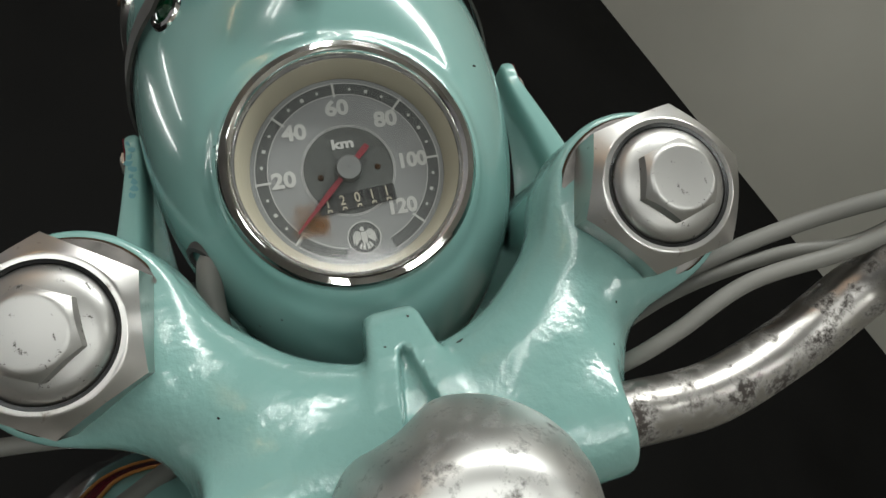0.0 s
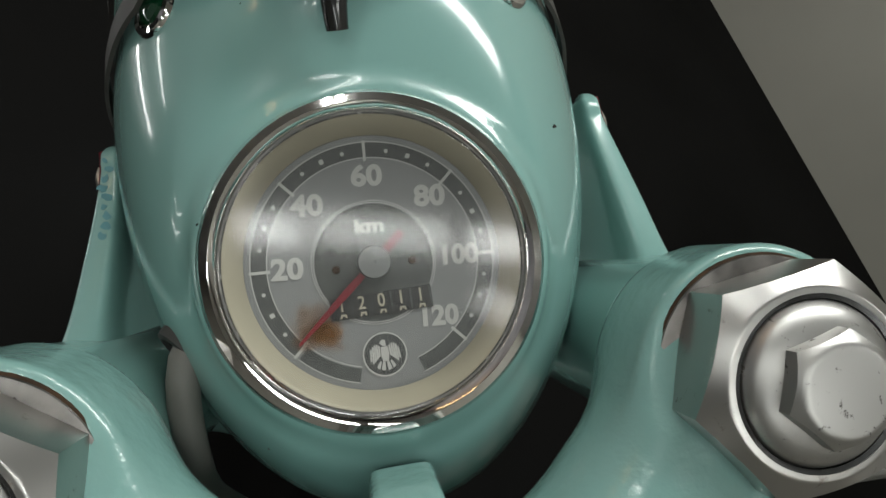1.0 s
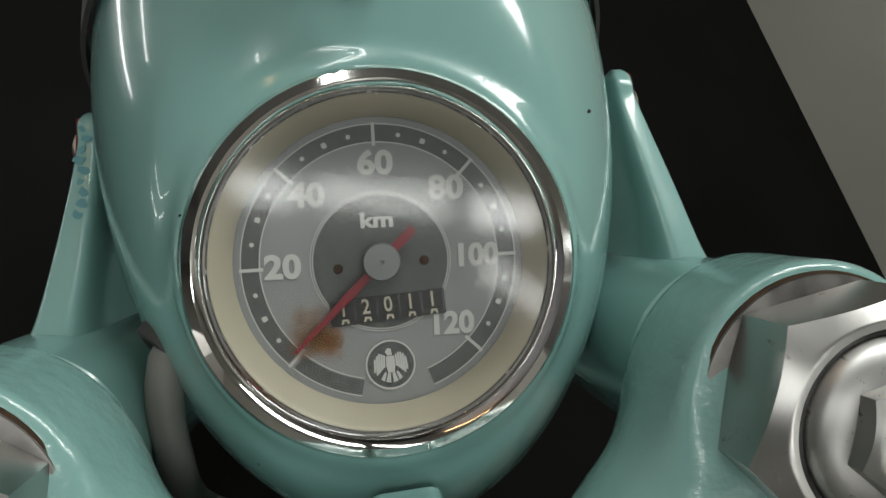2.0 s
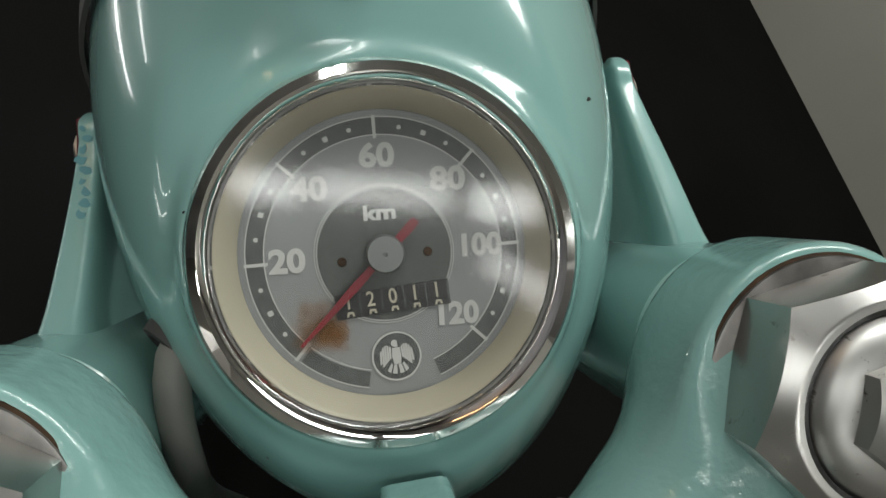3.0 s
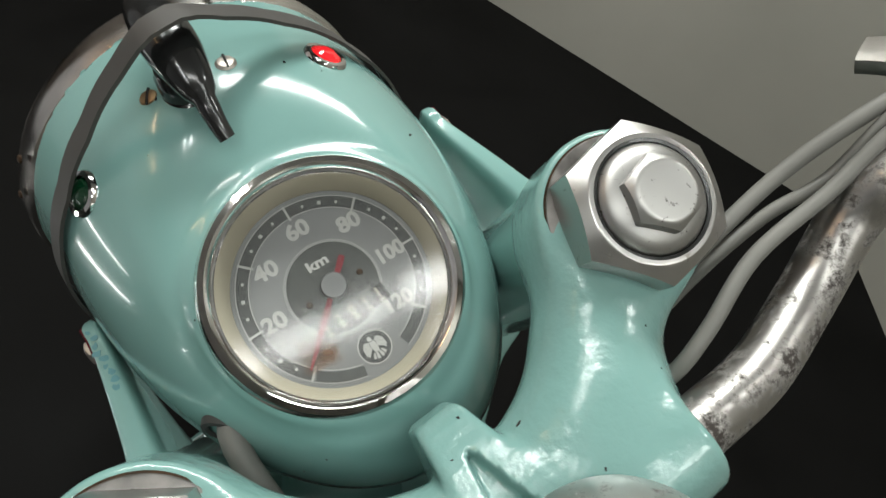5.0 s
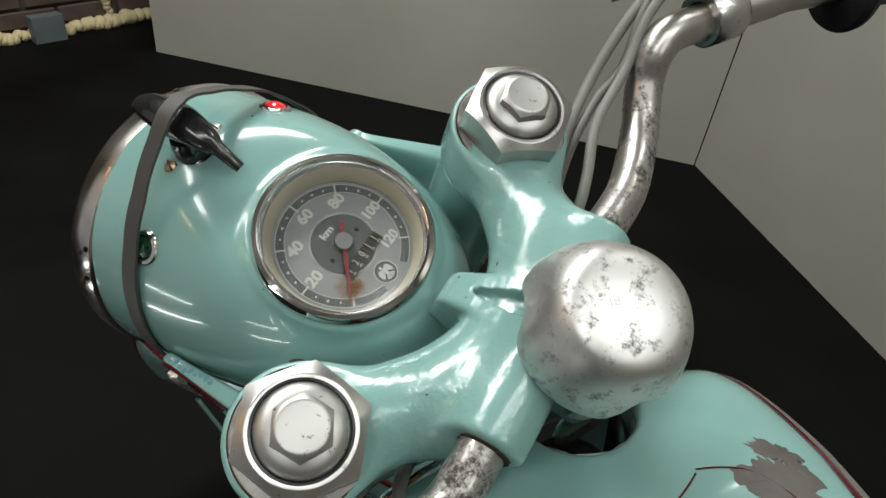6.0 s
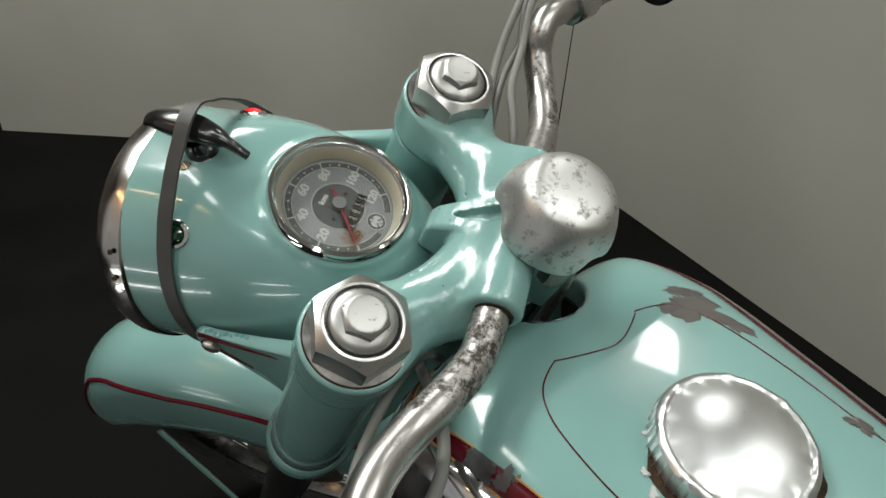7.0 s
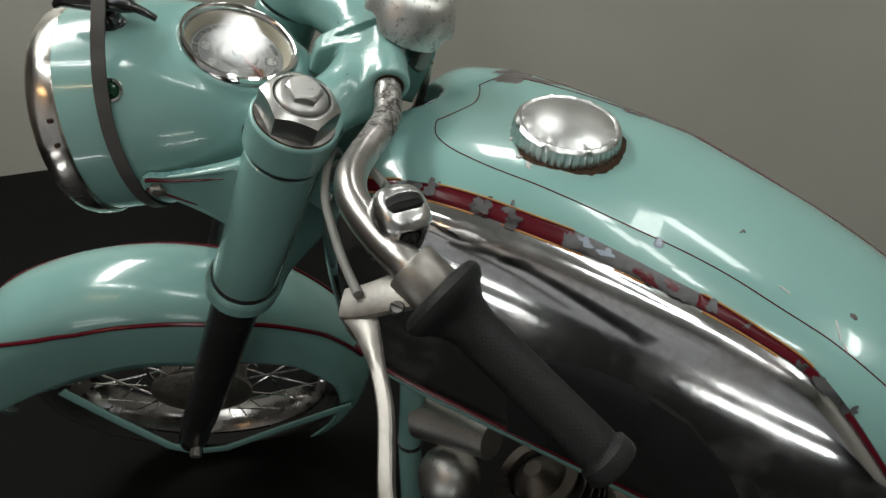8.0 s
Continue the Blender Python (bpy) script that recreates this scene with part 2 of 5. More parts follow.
def lathe(profile, segs=64, close=True):
    """Turns (radius, height) rows about z."""
    verts, faces, n = [], [], len(profile)
    for k in range(segs):
        a = 2 * math.pi * k / segs
        verts += [(r * math.cos(a), r * math.sin(a), z) for r, z in profile]
    for k in range(segs):
        for i in range(n - 1):
            a, b = k * n + i, ((k + 1) % segs) * n + i
            faces.append((a, b, b + 1, a + 1))
    bm = raw(verts, faces)
    bmesh.ops.remove_doubles(bm, verts=bm.verts, dist=1e-6)
    return bm


def smooth_line(points, step=0.006):
    """Catmull-Rom through the points, as evenly spaced Vectors."""
    p = [Vector(q) for q in points]
    p = [p[0] * 2 - p[1]] + p + [p[-1] * 2 - p[-2]]
    out = []
    for i in range(1, len(p) - 2):
        n = max(2, int((p[i + 1] - p[i]).length / step))
        for k in range(n):
            u = k / n
            out.append(0.5 * (2 * p[i] + (p[i + 1] - p[i - 1]) * u + (2 * p[i - 1] - 5 * p[i] + 4 * p[i + 1] - p[i + 2]) * u * u + (3 * p[i] - p[i - 1] - 3 * p[i + 1] + p[i + 2]) * u ** 3))
    return out + [p[-2]]


def sweep(points, radius, segs=16, step=0.006, flat=1.0, up=None, cap=True):
    """A rod along a smooth line; radius is a number or a function of 0..1; flat squeezes it along its second axis."""
    line = smooth_line(points, step)
    verts, faces = [], []
    side = None
    for i, q in enumerate(line):
        d = (line[min(i + 1, len(line) - 1)] - line[max(i - 1, 0)]).normalized()
        if up is not None:
            side = d.cross(Vector(up)).normalized()
        elif side is None:
            side = d.orthogonal().normalized()
        else:
            side = (side - d * side.dot(d)).normalized()
        other = d.cross(side)
        r = radius(i / (len(line) - 1)) if callable(radius) else radius
        for k in range(segs):
            a = 2 * math.pi * k / segs
            verts.append(q + side * (r * math.cos(a)) + other * (r * flat * math.sin(a)))
    for i in range(len(line) - 1):
        for k in range(segs):
            a, b = i * segs + k, i * segs + (k + 1) % segs
            faces.append((a, b, b + segs, a + segs))
    if cap:
        faces.append(tuple(range(segs)))
        faces.append(tuple(range(len(verts) - segs, len(verts))))
    return raw(verts, faces)


def hexagon(radius, height, bore=0.0, chamfer=0.004, turn=0.0, dome=0.0, slope=0.62):
    """A hexagonal head or nut with a turned chamfer on its top, standing on z = 0."""
    n, verts, faces, rings = 96, [], [], 18
    apo = radius * math.cos(math.pi / 6)
    for k in range(n):
        a = 2 * math.pi * k / n
        rim = apo / math.cos((a % (math.pi / 3)) - math.pi / 6)
        col = []
        for j in range(rings):
            rho = bore + (rim - bore) * j / (rings - 1)
            fall = max(0.0, rho - (apo - chamfer)) * slope
            col.append((rho, height - fall + dome * (1 - (rho / radius) ** 2)))
        col.append((rim, 0))
        if bore:
            col.append((bore, 0))
        verts += [(r * math.cos(a + turn), r * math.sin(a + turn), z) for r, z in col]
    m = len(verts) // n
    for k in range(n):
        for i in range(m - 1):
            a, b = k * m + i, ((k + 1) % n) * m + i
            faces.append((a, b, b + 1, a + 1))
        if bore:
            faces.append((k * m + m - 1, ((k + 1) % n) * m + m - 1, ((k + 1) % n) * m, k * m))
    bm = raw(verts, faces)
    bmesh.ops.remove_doubles(bm, verts=bm.verts, dist=1e-6)
    return bm


def sculpt(field, low, high, step):
    """The surface field(x, y, z) = 0 (negative inside) as a quad mesh, by averaging the crossings of each cell."""
    low, high = np.array(low, float), np.array(high, float)
    n = np.ceil((high - low) / step).astype(int) + 1
    g = np.meshgrid(*[low[i] + step * np.arange(n[i]) for i in range(3)], indexing="ij")
    f = field(*g)
    ins = f < 0
    nx, ny, nz = n - 1
    acc, cnt = np.zeros((nx, ny, nz, 3)), np.zeros((nx, ny, nz))
    corner = [(i, j, k) for i in (0, 1) for j in (0, 1) for k in (0, 1)]
    cut = lambda arr, c: arr[c[0]:c[0] + nx, c[1]:c[1] + ny, c[2]:c[2] + nz]
    for a in corner:
        for ax in range(3):
            if a[ax]:
                continue
            b = list(a)
            b[ax] = 1
            fa, fb = cut(f, a), cut(f, b)
            cross = (fa < 0) != (fb < 0)
            u = np.where(cross, fa / np.where(cross, fa - fb, 1), 0)
            pos = np.array(a, float)[None, None, None] + np.zeros((nx, ny, nz, 3))
            pos[..., ax] += u
            acc += pos * cross[..., None]
            cnt += cross
    used = cnt > 0
    idx = -np.ones((nx, ny, nz), int)
    idx[used] = np.arange(used.sum())
    base = np.stack(np.nonzero(used), 1)
    verts = low + step * (base + acc[used] / cnt[used][:, None])
    faces = []
    for ax in range(3):
        sl = [slice(None)] * 3
        a = np.take(ins, range(0, n[ax] - 1), ax)
        b = np.take(ins, range(1, n[ax]), ax)
        i, j, k = np.nonzero(a != b)
        o1, o2 = [(1, 2), (2, 0), (0, 1)][ax]
        p = np.stack([i, j, k], 1)
        ok = (p[:, o1] > 0) & (p[:, o2] > 0) & (p[:, o1] < n[o1] - 1) & (p[:, o2] < n[o2] - 1)
        p = p[ok]
        q = []
        for d1, d2 in ((1, 1), (0, 1), (0, 0), (1, 0)):
            r = p.copy()
            r[:, o1] -= d1
            r[:, o2] -= d2
            q.append(idx[r[:, 0], r[:, 1], r[:, 2]])
        q = np.stack(q, 1)
        flip = ~a[p[:, 0], p[:, 1], p[:, 2]]
        q[flip] = q[flip][:, ::-1]
        faces.append(q)
    faces = np.concatenate(faces)
    def slope(v):
        e = step * 0.25
        g = [(field(*(v + e * d).T) - field(*(v - e * d).T)) / (2 * e) for d in np.eye(3)]
        return np.stack(g, 1)

    for _ in range(2):
        g = slope(verts)
        move = -field(*verts.T)[:, None] * g / np.maximum((g * g).sum(1, keepdims=True), 0.05)
        size = np.linalg.norm(move, axis=1, keepdims=True)
        verts = verts + move * np.minimum(1, step * 0.6 / np.maximum(size, 1e-9))
    g = slope(verts)
    g /= np.maximum(np.linalg.norm(g, axis=1, keepdims=True), 1e-9)
    mesh = bpy.data.meshes.new("cast")
    mesh.from_pydata(verts.tolist(), [], faces.tolist())
    mesh.shade_smooth()
    mesh.normals_split_custom_set_from_vertices(g.tolist())
    return mesh


def blend(a, b, k):
    """Smooth union."""
    h = np.clip(0.5 + 0.5 * (b - a) / k, 0, 1)
    return b + (a - b) * h - k * h * (1 - h)


def carve(a, b, k):
    """Smooth a without b."""
    return -blend(-a, b, k)


def rod_field(x, y, z, a, b, ra, rb):
    a, b = np.array(a, float), np.array(b, float)
    d = b - a
    h = np.clip(((x - a[0]) * d[0] + (y - a[1]) * d[1] + (z - a[2]) * d[2]) / (d @ d), 0, 1)
    return np.sqrt((x - a[0] - h * d[0]) ** 2 + (y - a[1] - h * d[1]) ** 2 + (z - a[2] - h * d[2]) ** 2) - (ra + (rb - ra) * h)


def drum_field(x, y, z, cx, cy, z0, z1, r, edge=0.004):
    q = np.sqrt((x - cx) ** 2 + (y - cy) ** 2) - r + edge
    w = np.abs(z - (z0 + z1) / 2) - (z1 - z0) / 2 + edge
    return np.minimum(np.maximum(q, w), 0) + np.sqrt(np.maximum(q, 0) ** 2 + np.maximum(w, 0) ** 2) - edge


def box_field(x, y, z, c, half, edge=0.004):
    q = [np.abs(v - c[i]) - half[i] + edge for i, v in enumerate((x, y, z))]
    out = np.sqrt(sum(np.maximum(v, 0) ** 2 for v in q))
    return out + np.minimum(np.maximum(np.maximum(q[0], q[1]), q[2]), 0) - edge


def slab(points, thick, at_z=0.0):
    """A flat plate with the outline points (x, y)."""
    n = len(points)
    verts = [(x, y, at_z) for x, y in points] + [(x, y, at_z + thick) for x, y in points]
    faces = [tuple(range(n))[::-1], tuple(range(n, 2 * n))] + [(i, (i + 1) % n, n + (i + 1) % n, n + i) for i in range(n)]
    return raw(verts, faces)



def ribbon(points, normals, width, thick, closed=False):
    """A flat strap along points, lying on the given normals."""
    n, verts, faces = len(points), [], []
    for i in range(n):
        a, b = points[(i - 1) % n if closed else max(i - 1, 0)], points[(i + 1) % n if closed else min(i + 1, n - 1)]
        d = (b - a).normalized()
        nrm = (normals[i] - d * normals[i].dot(d)).normalized()
        side = d.cross(nrm)
        for u, v in ((-1, 0), (-0.96, 1), (0.96, 1), (1, 0)):
            verts.append(points[i] + side * (u * width / 2) + nrm * (v * thick))
    for i in range(n if closed else n - 1):
        j = (i + 1) % n
        for k in range(4):
            faces.append((i * 4 + k, i * 4 + (k + 1) % 4, j * 4 + (k + 1) % 4, j * 4 + k))
    if not closed:
        faces += [(0, 1, 2, 3), (n * 4 - 4, n * 4 - 3, n * 4 - 2, n * 4 - 1)]
    return raw(verts, faces)


def moved(bm, m):
    bmesh.ops.transform(bm, matrix=m, verts=bm.verts)
    return bm


def facing(place, normal, spin=0.0):
    """A pose at place whose z is the normal."""
    return Matrix.Translation(place) @ Vector(normal).to_track_quat("Z", "Y").to_matrix().to_4x4() @ pose(0, 0, 0, 0, 0, spin)


def letters(text, size, mat, parent, at, name="numeral", depth=0.0001, font_off=0.0):
    data = bpy.data.curves.new(name, "FONT")
    data.body, data.size, data.align_x, data.align_y = text, size, "CENTER", "CENTER"
    data.extrude, data.offset, data.resolution_u = depth, font_off, 4
    tmp = new("tmp_text", data)
    mesh = bpy.data.meshes.new_from_object(tmp)
    bpy.data.objects.remove(tmp)
    bpy.data.curves.remove(data)
    return finish(name, mesh, mat, parent, at, smooth=0)


# ---- the room ----
A0, A1, A2 = Vector((1.642, 1.320, 0)), Vector((0.004, 2.690, 0)), Vector((1.300, -0.080, 0))


def wall(name, a, b, height, thick, mat, label):
    """A wall between two floor points; its back lies to the right of a to b."""
    d = (b - a)
    n = Vector((d.y, -d.x, 0)).normalized() * thick
    bm = slab([(a.x, a.y), (b.x, b.y), (b.x + n.x, b.y + n.y), (a.x + n.x, a.y + n.y)], height)
    ob = part(name, bm, mat, None, smooth=0)
    return tagged(ob, label, "wall", kind="structure")


far_r = A0 + (A2 - A0).normalized() * 4.6
wall("wall_east", far_r, A0, CEIL, 0.1, M_WALL, "pale grey painted wall, plain and slightly grubby")
wall("wall_north", A0 + (A1 - A0).normalized() * 0.004, A1, CEIL, 0.1, M_WALL, "pale grey painted wall panel behind the motorcycle")
B0, B1 = Vector((0.8, 3.44, 0)), Vector((-2.93, 1.87, 0))
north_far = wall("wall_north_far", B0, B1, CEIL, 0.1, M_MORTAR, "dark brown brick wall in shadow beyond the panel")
# unseen walls added to close the room; the west one feeds chrome reflections
wall("wall_west", B1, Vector((-3.0, -3.2, 0)), CEIL, 0.1, M_WESTWALL, "unseen mid grey wall, toned to brighten reflections in the tank chrome")
wall("wall_south", Vector((-3.0, -3.2, 0)), Vector((far_r.x + 0.2, -3.2, 0)), CEIL, 0.1, M_WALL, "unseen grey wall added to close the workshop")
tagged(part("floor", slab([(-3.4, -3.5), (3.2, -3.5), (3.2, 4.2), (-3.4, 4.2)], 0.05, -0.05), M_FLOOR, None, smooth=0), "black rubber floor, matt and dusty", "floor", kind="structure")
tagged(part("ceiling", slab([(-3.4, -3.5), (3.2, -3.5), (3.2, 4.2), (-3.4, 4.2)], 0.05, CEIL), M_CEIL, None, smooth=0), "plain white ceiling", "ceiling", kind="structure")

# ---- the motorcycle ----
bike = new("motorcycle")
bike.empty_display_size = 0.1
tagged(bike, "vintage turquoise motorcycle with worn chrome, standing on black floor", "motorcycle")

# headlamp shell
LAMP = Vector((0, 0.155, -0.181))
BACK = Vector((0, -0.913, 0.408))
LIFT = Vector((0, 0.408, 0.913))
SIDE = Vector((1, 0, 0))


def lamp_place(turn, s, r):
    """A place by its angle from the top of the headlamp (degrees, right is positive), its way back from the rim and its radius."""
    a = radians(turn)
    return LAMP + BACK * s + SIDE * (0.0015 + 1.035 * r * math.sin(a)) + LIFT * (r * math.cos(a) * (1.048 if math.cos(a) > 0 else 1.0))


def lamp_normal(turn):
    a = radians(turn)
    return SIDE * math.sin(a) + LIFT * math.cos(a)


def shell_field(x, y, z):
    dy, dz = y - LAMP.y, z - LAMP.z
    s = dy * BACK.y + dz * BACK.z
    t = dy * LIFT.y + dz * LIFT.z
    rho = np.sqrt(((x - 0.0015) / 1.035) ** 2 + np.where(t > 0, t / 1.048, t) ** 2)
    f = (np.sqrt(rho ** 2 / 0.093 ** 2 + np.clip(s - 0.05, 0, None) ** 2 / 0.165 ** 2) - 1) * 0.09
    f = np.maximum(f, -s)
    seat = z + 0.0650 + 0.010 * (y - 0.047)
    f = -blend(-f, -seat, 0.010)
    boss = drum_field(x, y, z, 0.001, 0.0465, -0.11, -0.0655, 0.0548, 0.003)
    f = blend(f, boss, 0.008)
    well = drum_field(x, y, z, 0.001, 0.0465, -0.085, -0.03, 0.0482, 0.001)
    return np.maximum(f, -well)


shell = finish("headlamp_shell", sculpt(shell_field, (-0.105, -0.07, -0.29), (0.112, 0.21, -0.04), 0.0024), M_GREEN, bike, FORK, "glossy turquoise enamel headlamp shell")


def along_lamp(bm):
    """Turns a mesh built about z so that its z runs forward along the headlamp."""
    return moved(bm, Matrix(((-1.03, 0, 0, 0.0015), (0, LIFT.y, -BACK.y, LAMP.y), (0, LIFT.z, -BACK.z, LAMP.z), (0, 0, 0, 1))))


rim = part("headlamp_rim", along_lamp(lathe([(0.0915, -0.002), (0.0945, -0.003), (0.0965, -0.001), (0.0972, 0.005), (0.0965, 0.013), (0.0945, 0.019), (0.090, 0.024), (0.084, 0.026), (0.083, 0.023)], 96)), M_RIM, bike, FORK, "worn chrome headlamp rim")
part("lens", along_lamp(lathe([(0.084, 0.022), (0.06, 0.031), (0.03, 0.036), (0, 0.037)], 64)), M_GLASS, rim, FORK, "clear headlamp glass")
part("reflector", along_lamp(lathe([(0.084, 0.020), (0.07, 0.003), (0.04, -0.02), (0, -0.03)], 64)), M_CHROME, rim, FORK)
for turn in (-64, -52, 20):
    part("rim_clip", moved(lathe([(0, 0.0012), (0.0016, 0.001), (0.0022, 0)], 12), facing(lamp_place(turn, -0.004, 0.097), lamp_normal(turn))), M_RUST, rim, FORK)

# speedometer
G = FORK @ pose(0.0008, 0.0462, -0.0587, -0.5) @ Matrix.Diagonal((1.055, 1.055, 1.055, 1))
gauge = part("speedometer", lathe([(0.0445, -0.007), (0.0445, -0.019), (0.0, -0.019)], 64), M_BLACKPAINT_SHADE, bike, G, "round speedometer with rust-stained silver dial")
part("bezel", lathe([(0.0455, -0.0085), (0.0495, -0.0085), (0.0507, -0.006), (0.0503, -0.0022), (0.0488, 0.0006), (0.0465, 0.0012), (0.0447, 0.0), (0.0437, -0.0025), (0.0434, -0.006), (0.0445, -0.0075)], 128), M_CHROME, gauge, G, "polished chrome bezel")
part("inner_ring", lathe([(0.0437, -0.0045), (0.0425, -0.0055), (0.0393, -0.0150), (0.0437, -0.0158)], 96), M_CREAM, gauge, G, "yellowed cream inner ring")
DZ = -0.0155
part("dial", lathe([(0.0400, DZ), (0.0, DZ)], 96), M_DIAL, gauge, G, "silver grey dial")


def arc_plate(r0, r1, a0, a1, z, thick=0.0001):
    """A thin ring piece from angle a0 to a1, in degrees."""
    n = max(2, int(abs(a1 - a0) / 2.5))
    pts = [(r1 * math.cos(radians(a0 + (a1 - a0) * k / n)), r1 * math.sin(radians(a0 + (a1 - a0) * k / n))) for k in range(n + 1)]
    pts += [(r0 * math.cos(radians(a1 + (a0 - a1) * k / n)), r0 * math.sin(radians(a1 + (a0 - a1) * k / n))) for k in range(n + 1)]
    return slab(pts, thick, z)


def at_speed(v):
    return 222.75 - 2.256 * v


part("scale_band", arc_plate(0.0325, 0.0372, at_speed(0), at_speed(131), DZ + 0.0001), M_BAND, gauge, G)
part("scale_band", arc_plate(0.0330, 0.0372, at_speed(0) + 2, at_speed(0) + 33, DZ + 0.0001), M_BAND, gauge, G)
for r in (0.0323, 0.0372):
    part("scale_line", arc_plate(r, r + 0.0003, at_speed(0), at_speed(131), DZ + 0.0002), M_WHITE, gauge, G)
    part("scale_line", arc_plate(r, r + 0.0003, at_speed(0) + 2, at_speed(0) + 33, DZ + 0.0002), M_WHITE, gauge, G)
for v in range(0, 125, 5):
    a = at_speed(v)
    m = G @ pose(0, 0, 0, 0, 0, a)
    if v % 20 == 0:
        part("tick", slab([(0.0315, -0.00045), (0.0378, -0.00045), (0.0378, 0.00045), (0.0315, 0.00045)], 0.0002, DZ + 0.0002), M_WHITE, gauge, m, smooth=0)
    elif v % 10 == 0:
        part("square_mark", slab([(0.0340, -0.0007), (0.0354, -0.0007), (0.0354, 0.0007), (0.0340, 0.0007)], 0.0002, DZ + 0.0002), M_WHITE, gauge, m, smooth=0)
    else:
        part("dot_mark", moved(lathe([(0.00062, 0), (0.00062, 0.0002), (0, 0.0002)], 12), Matrix.Translation((0.0347, 0, DZ + 0.0002))), M_WHITE, gauge, m)
part("centre_disc", lathe([(0.0182, DZ + 0.0001), (0.0182, DZ + 0.0003), (0, DZ + 0.0003)], 72), M_DIALDARK, gauge, G, "dark grey centre of the dial")
for r in (0.0184, 0.0190):
    part("centre_line", arc_plate(r, r + 0.00022, 0, 360, DZ + 0.0002), M_WHITE, gauge, G)
for v, r in ((20, 0.0264), (40, 0.0266), (60, 0.0266), (80, 0.0268), (100, 0.0264), (120, 0.0262)):
    a = radians(at_speed(v))
    letters(str(v), 0.0088 if v < 100 else 0.0084, M_WHITE, gauge, G @ pose(r * math.cos(a), r * math.sin(a), DZ + 0.0003, 0, 0, -4) @ Matrix.Diagonal((1.10 if v < 100 else 1.0, 1, 1, 1)), font_off=0.00034)
letters("km", 0.0066, M_WHITE, gauge, G @ pose(0, 0.0112, DZ + 0.0005, 0, 0, -3) @ Matrix.Diagonal((1.12, 0.86, 1, 1)), name="unit", font_off=0.00024)
odo = part("odometer", slab([(-0.0160, -0.0037), (0.0155, -0.0037), (0.0155, 0.0033), (-0.0160, 0.0033)], 0.0003, DZ + 0.0004), M_BLACKPAINT_SHADE, gauge, G @ pose(0.0008, -0.0126, 0, 0, 0, 0.5), "black mileage counter with cream digits", smooth=0)
for k, digit in enumerate("12011"):
    x = -0.0124 + 0.0061 * k
    letters(digit, 0.0058, M_CREAM, odo, G @ pose(x + 0.0008, -0.0120, DZ + 0.0008, 0, 0, 0.5) @ Matrix.Diagonal((0.85, 1, 1, 1)), name="digit", font_off=0.00006)
    part("divider", slab([(-0.0002, -0.0031), (0.0002, -0.0031), (0.0002, 0.0031), (-0.0002, 0.0031)], 0.0002, DZ + 0.0007), M_BAND, odo, G @ pose(x + 0.0039, -0.0126, 0, 0, 0, 0.5), smooth=0)
    part("lower_digit", slab([(-0.0011, -0.0007), (-0.0005, -0.0007), (-0.0003, 0.0), (0.0005, 0.0), (0.0005, -0.0007), (0.0011, -0.0007), (0.0009, 0.0005), (-0.0007, 0.0006)], 0.0002, DZ + 0.0008), M_CREAM, odo, G @ pose(x + 0.001, -0.0152, 0, 0, 0, 0.5), smooth=0)
# round badge with a plain bird-like shape
badge = part("badge", lathe([(0.0070, DZ + 0.0001), (0.0070, DZ + 0.0003), (0.0, DZ + 0.0003)], 48), M_BAND, gauge, G @ pose(-0.0005, -0.0286, 0), "round grey badge with a pale winged shape")
part("badge_line", arc_plate(0.0064, 0.0069, 0, 360, DZ + 0.0004), M_WHITE, badge, G @ pose(-0.0005, -0.0286, 0))
def bird_plates():
    """A bird with spread wings: body, head and separate feathers, as thin plates."""
    bm = bmesh.new()

    def plate(pts, z):
        lo = [bm.verts.new((x, y, z)) for x, y in pts]
        hi = [bm.verts.new((x, y, z + 0.0002)) for x, y in pts]
        bm.faces.new(hi)
        for i in range(len(pts)):
            j = (i + 1) % len(pts)
            bm.faces.new((lo[i], lo[j], hi[j], hi[i]))

    plate([(-0.0011, 0.0024), (-0.0013, 0.0), (-0.0009, -0.0022), (0.0009, -0.0022), (0.0013, 0.0), (0.0011, 0.0024)], DZ + 0.0004)
    plate([(-0.0006, 0.0026), (-0.0013, 0.0036), (-0.0006, 0.0046), (0.0005, 0.0044), (0.0006, 0.0026)], DZ + 0.00042)
    for side in (-1, 1):
        for k in range(5):
            x0, x1 = 0.0013 + 0.00066 * k, 0.0013 + 0.00066 * k + 0.00052
            top, low = 0.0034 - 0.00022 * (k - 1.5) ** 2, -0.0008 - 0.0006 * k + 0.00022 * max(0, k - 3) ** 2 * 6
            plate([(side * x0, top - 0.0003), (side * x1, top), (side * (x1 + 0.0003), low), (side * (x0 + 0.0002), low + 0.0003)], DZ + 0.0004 + 0.00001 * k)
        plate([(side * 0.0002, -0.0024), (side * 0.0010, -0.0023), (side * 0.0017, -0.0046), (side * 0.0004, -0.0050)], DZ + 0.0004)
        plate([(side * 0.0013, -0.0022), (side * 0.0018, -0.0019), (side * 0.0030, -0.0038), (side * 0.0021, -0.0045)], DZ + 0.0004)
    return bm


part("badge_shape", bird_plates(), M_WHITE, badge, G @ pose(-0.0005, -0.0286, 0), smooth=0)
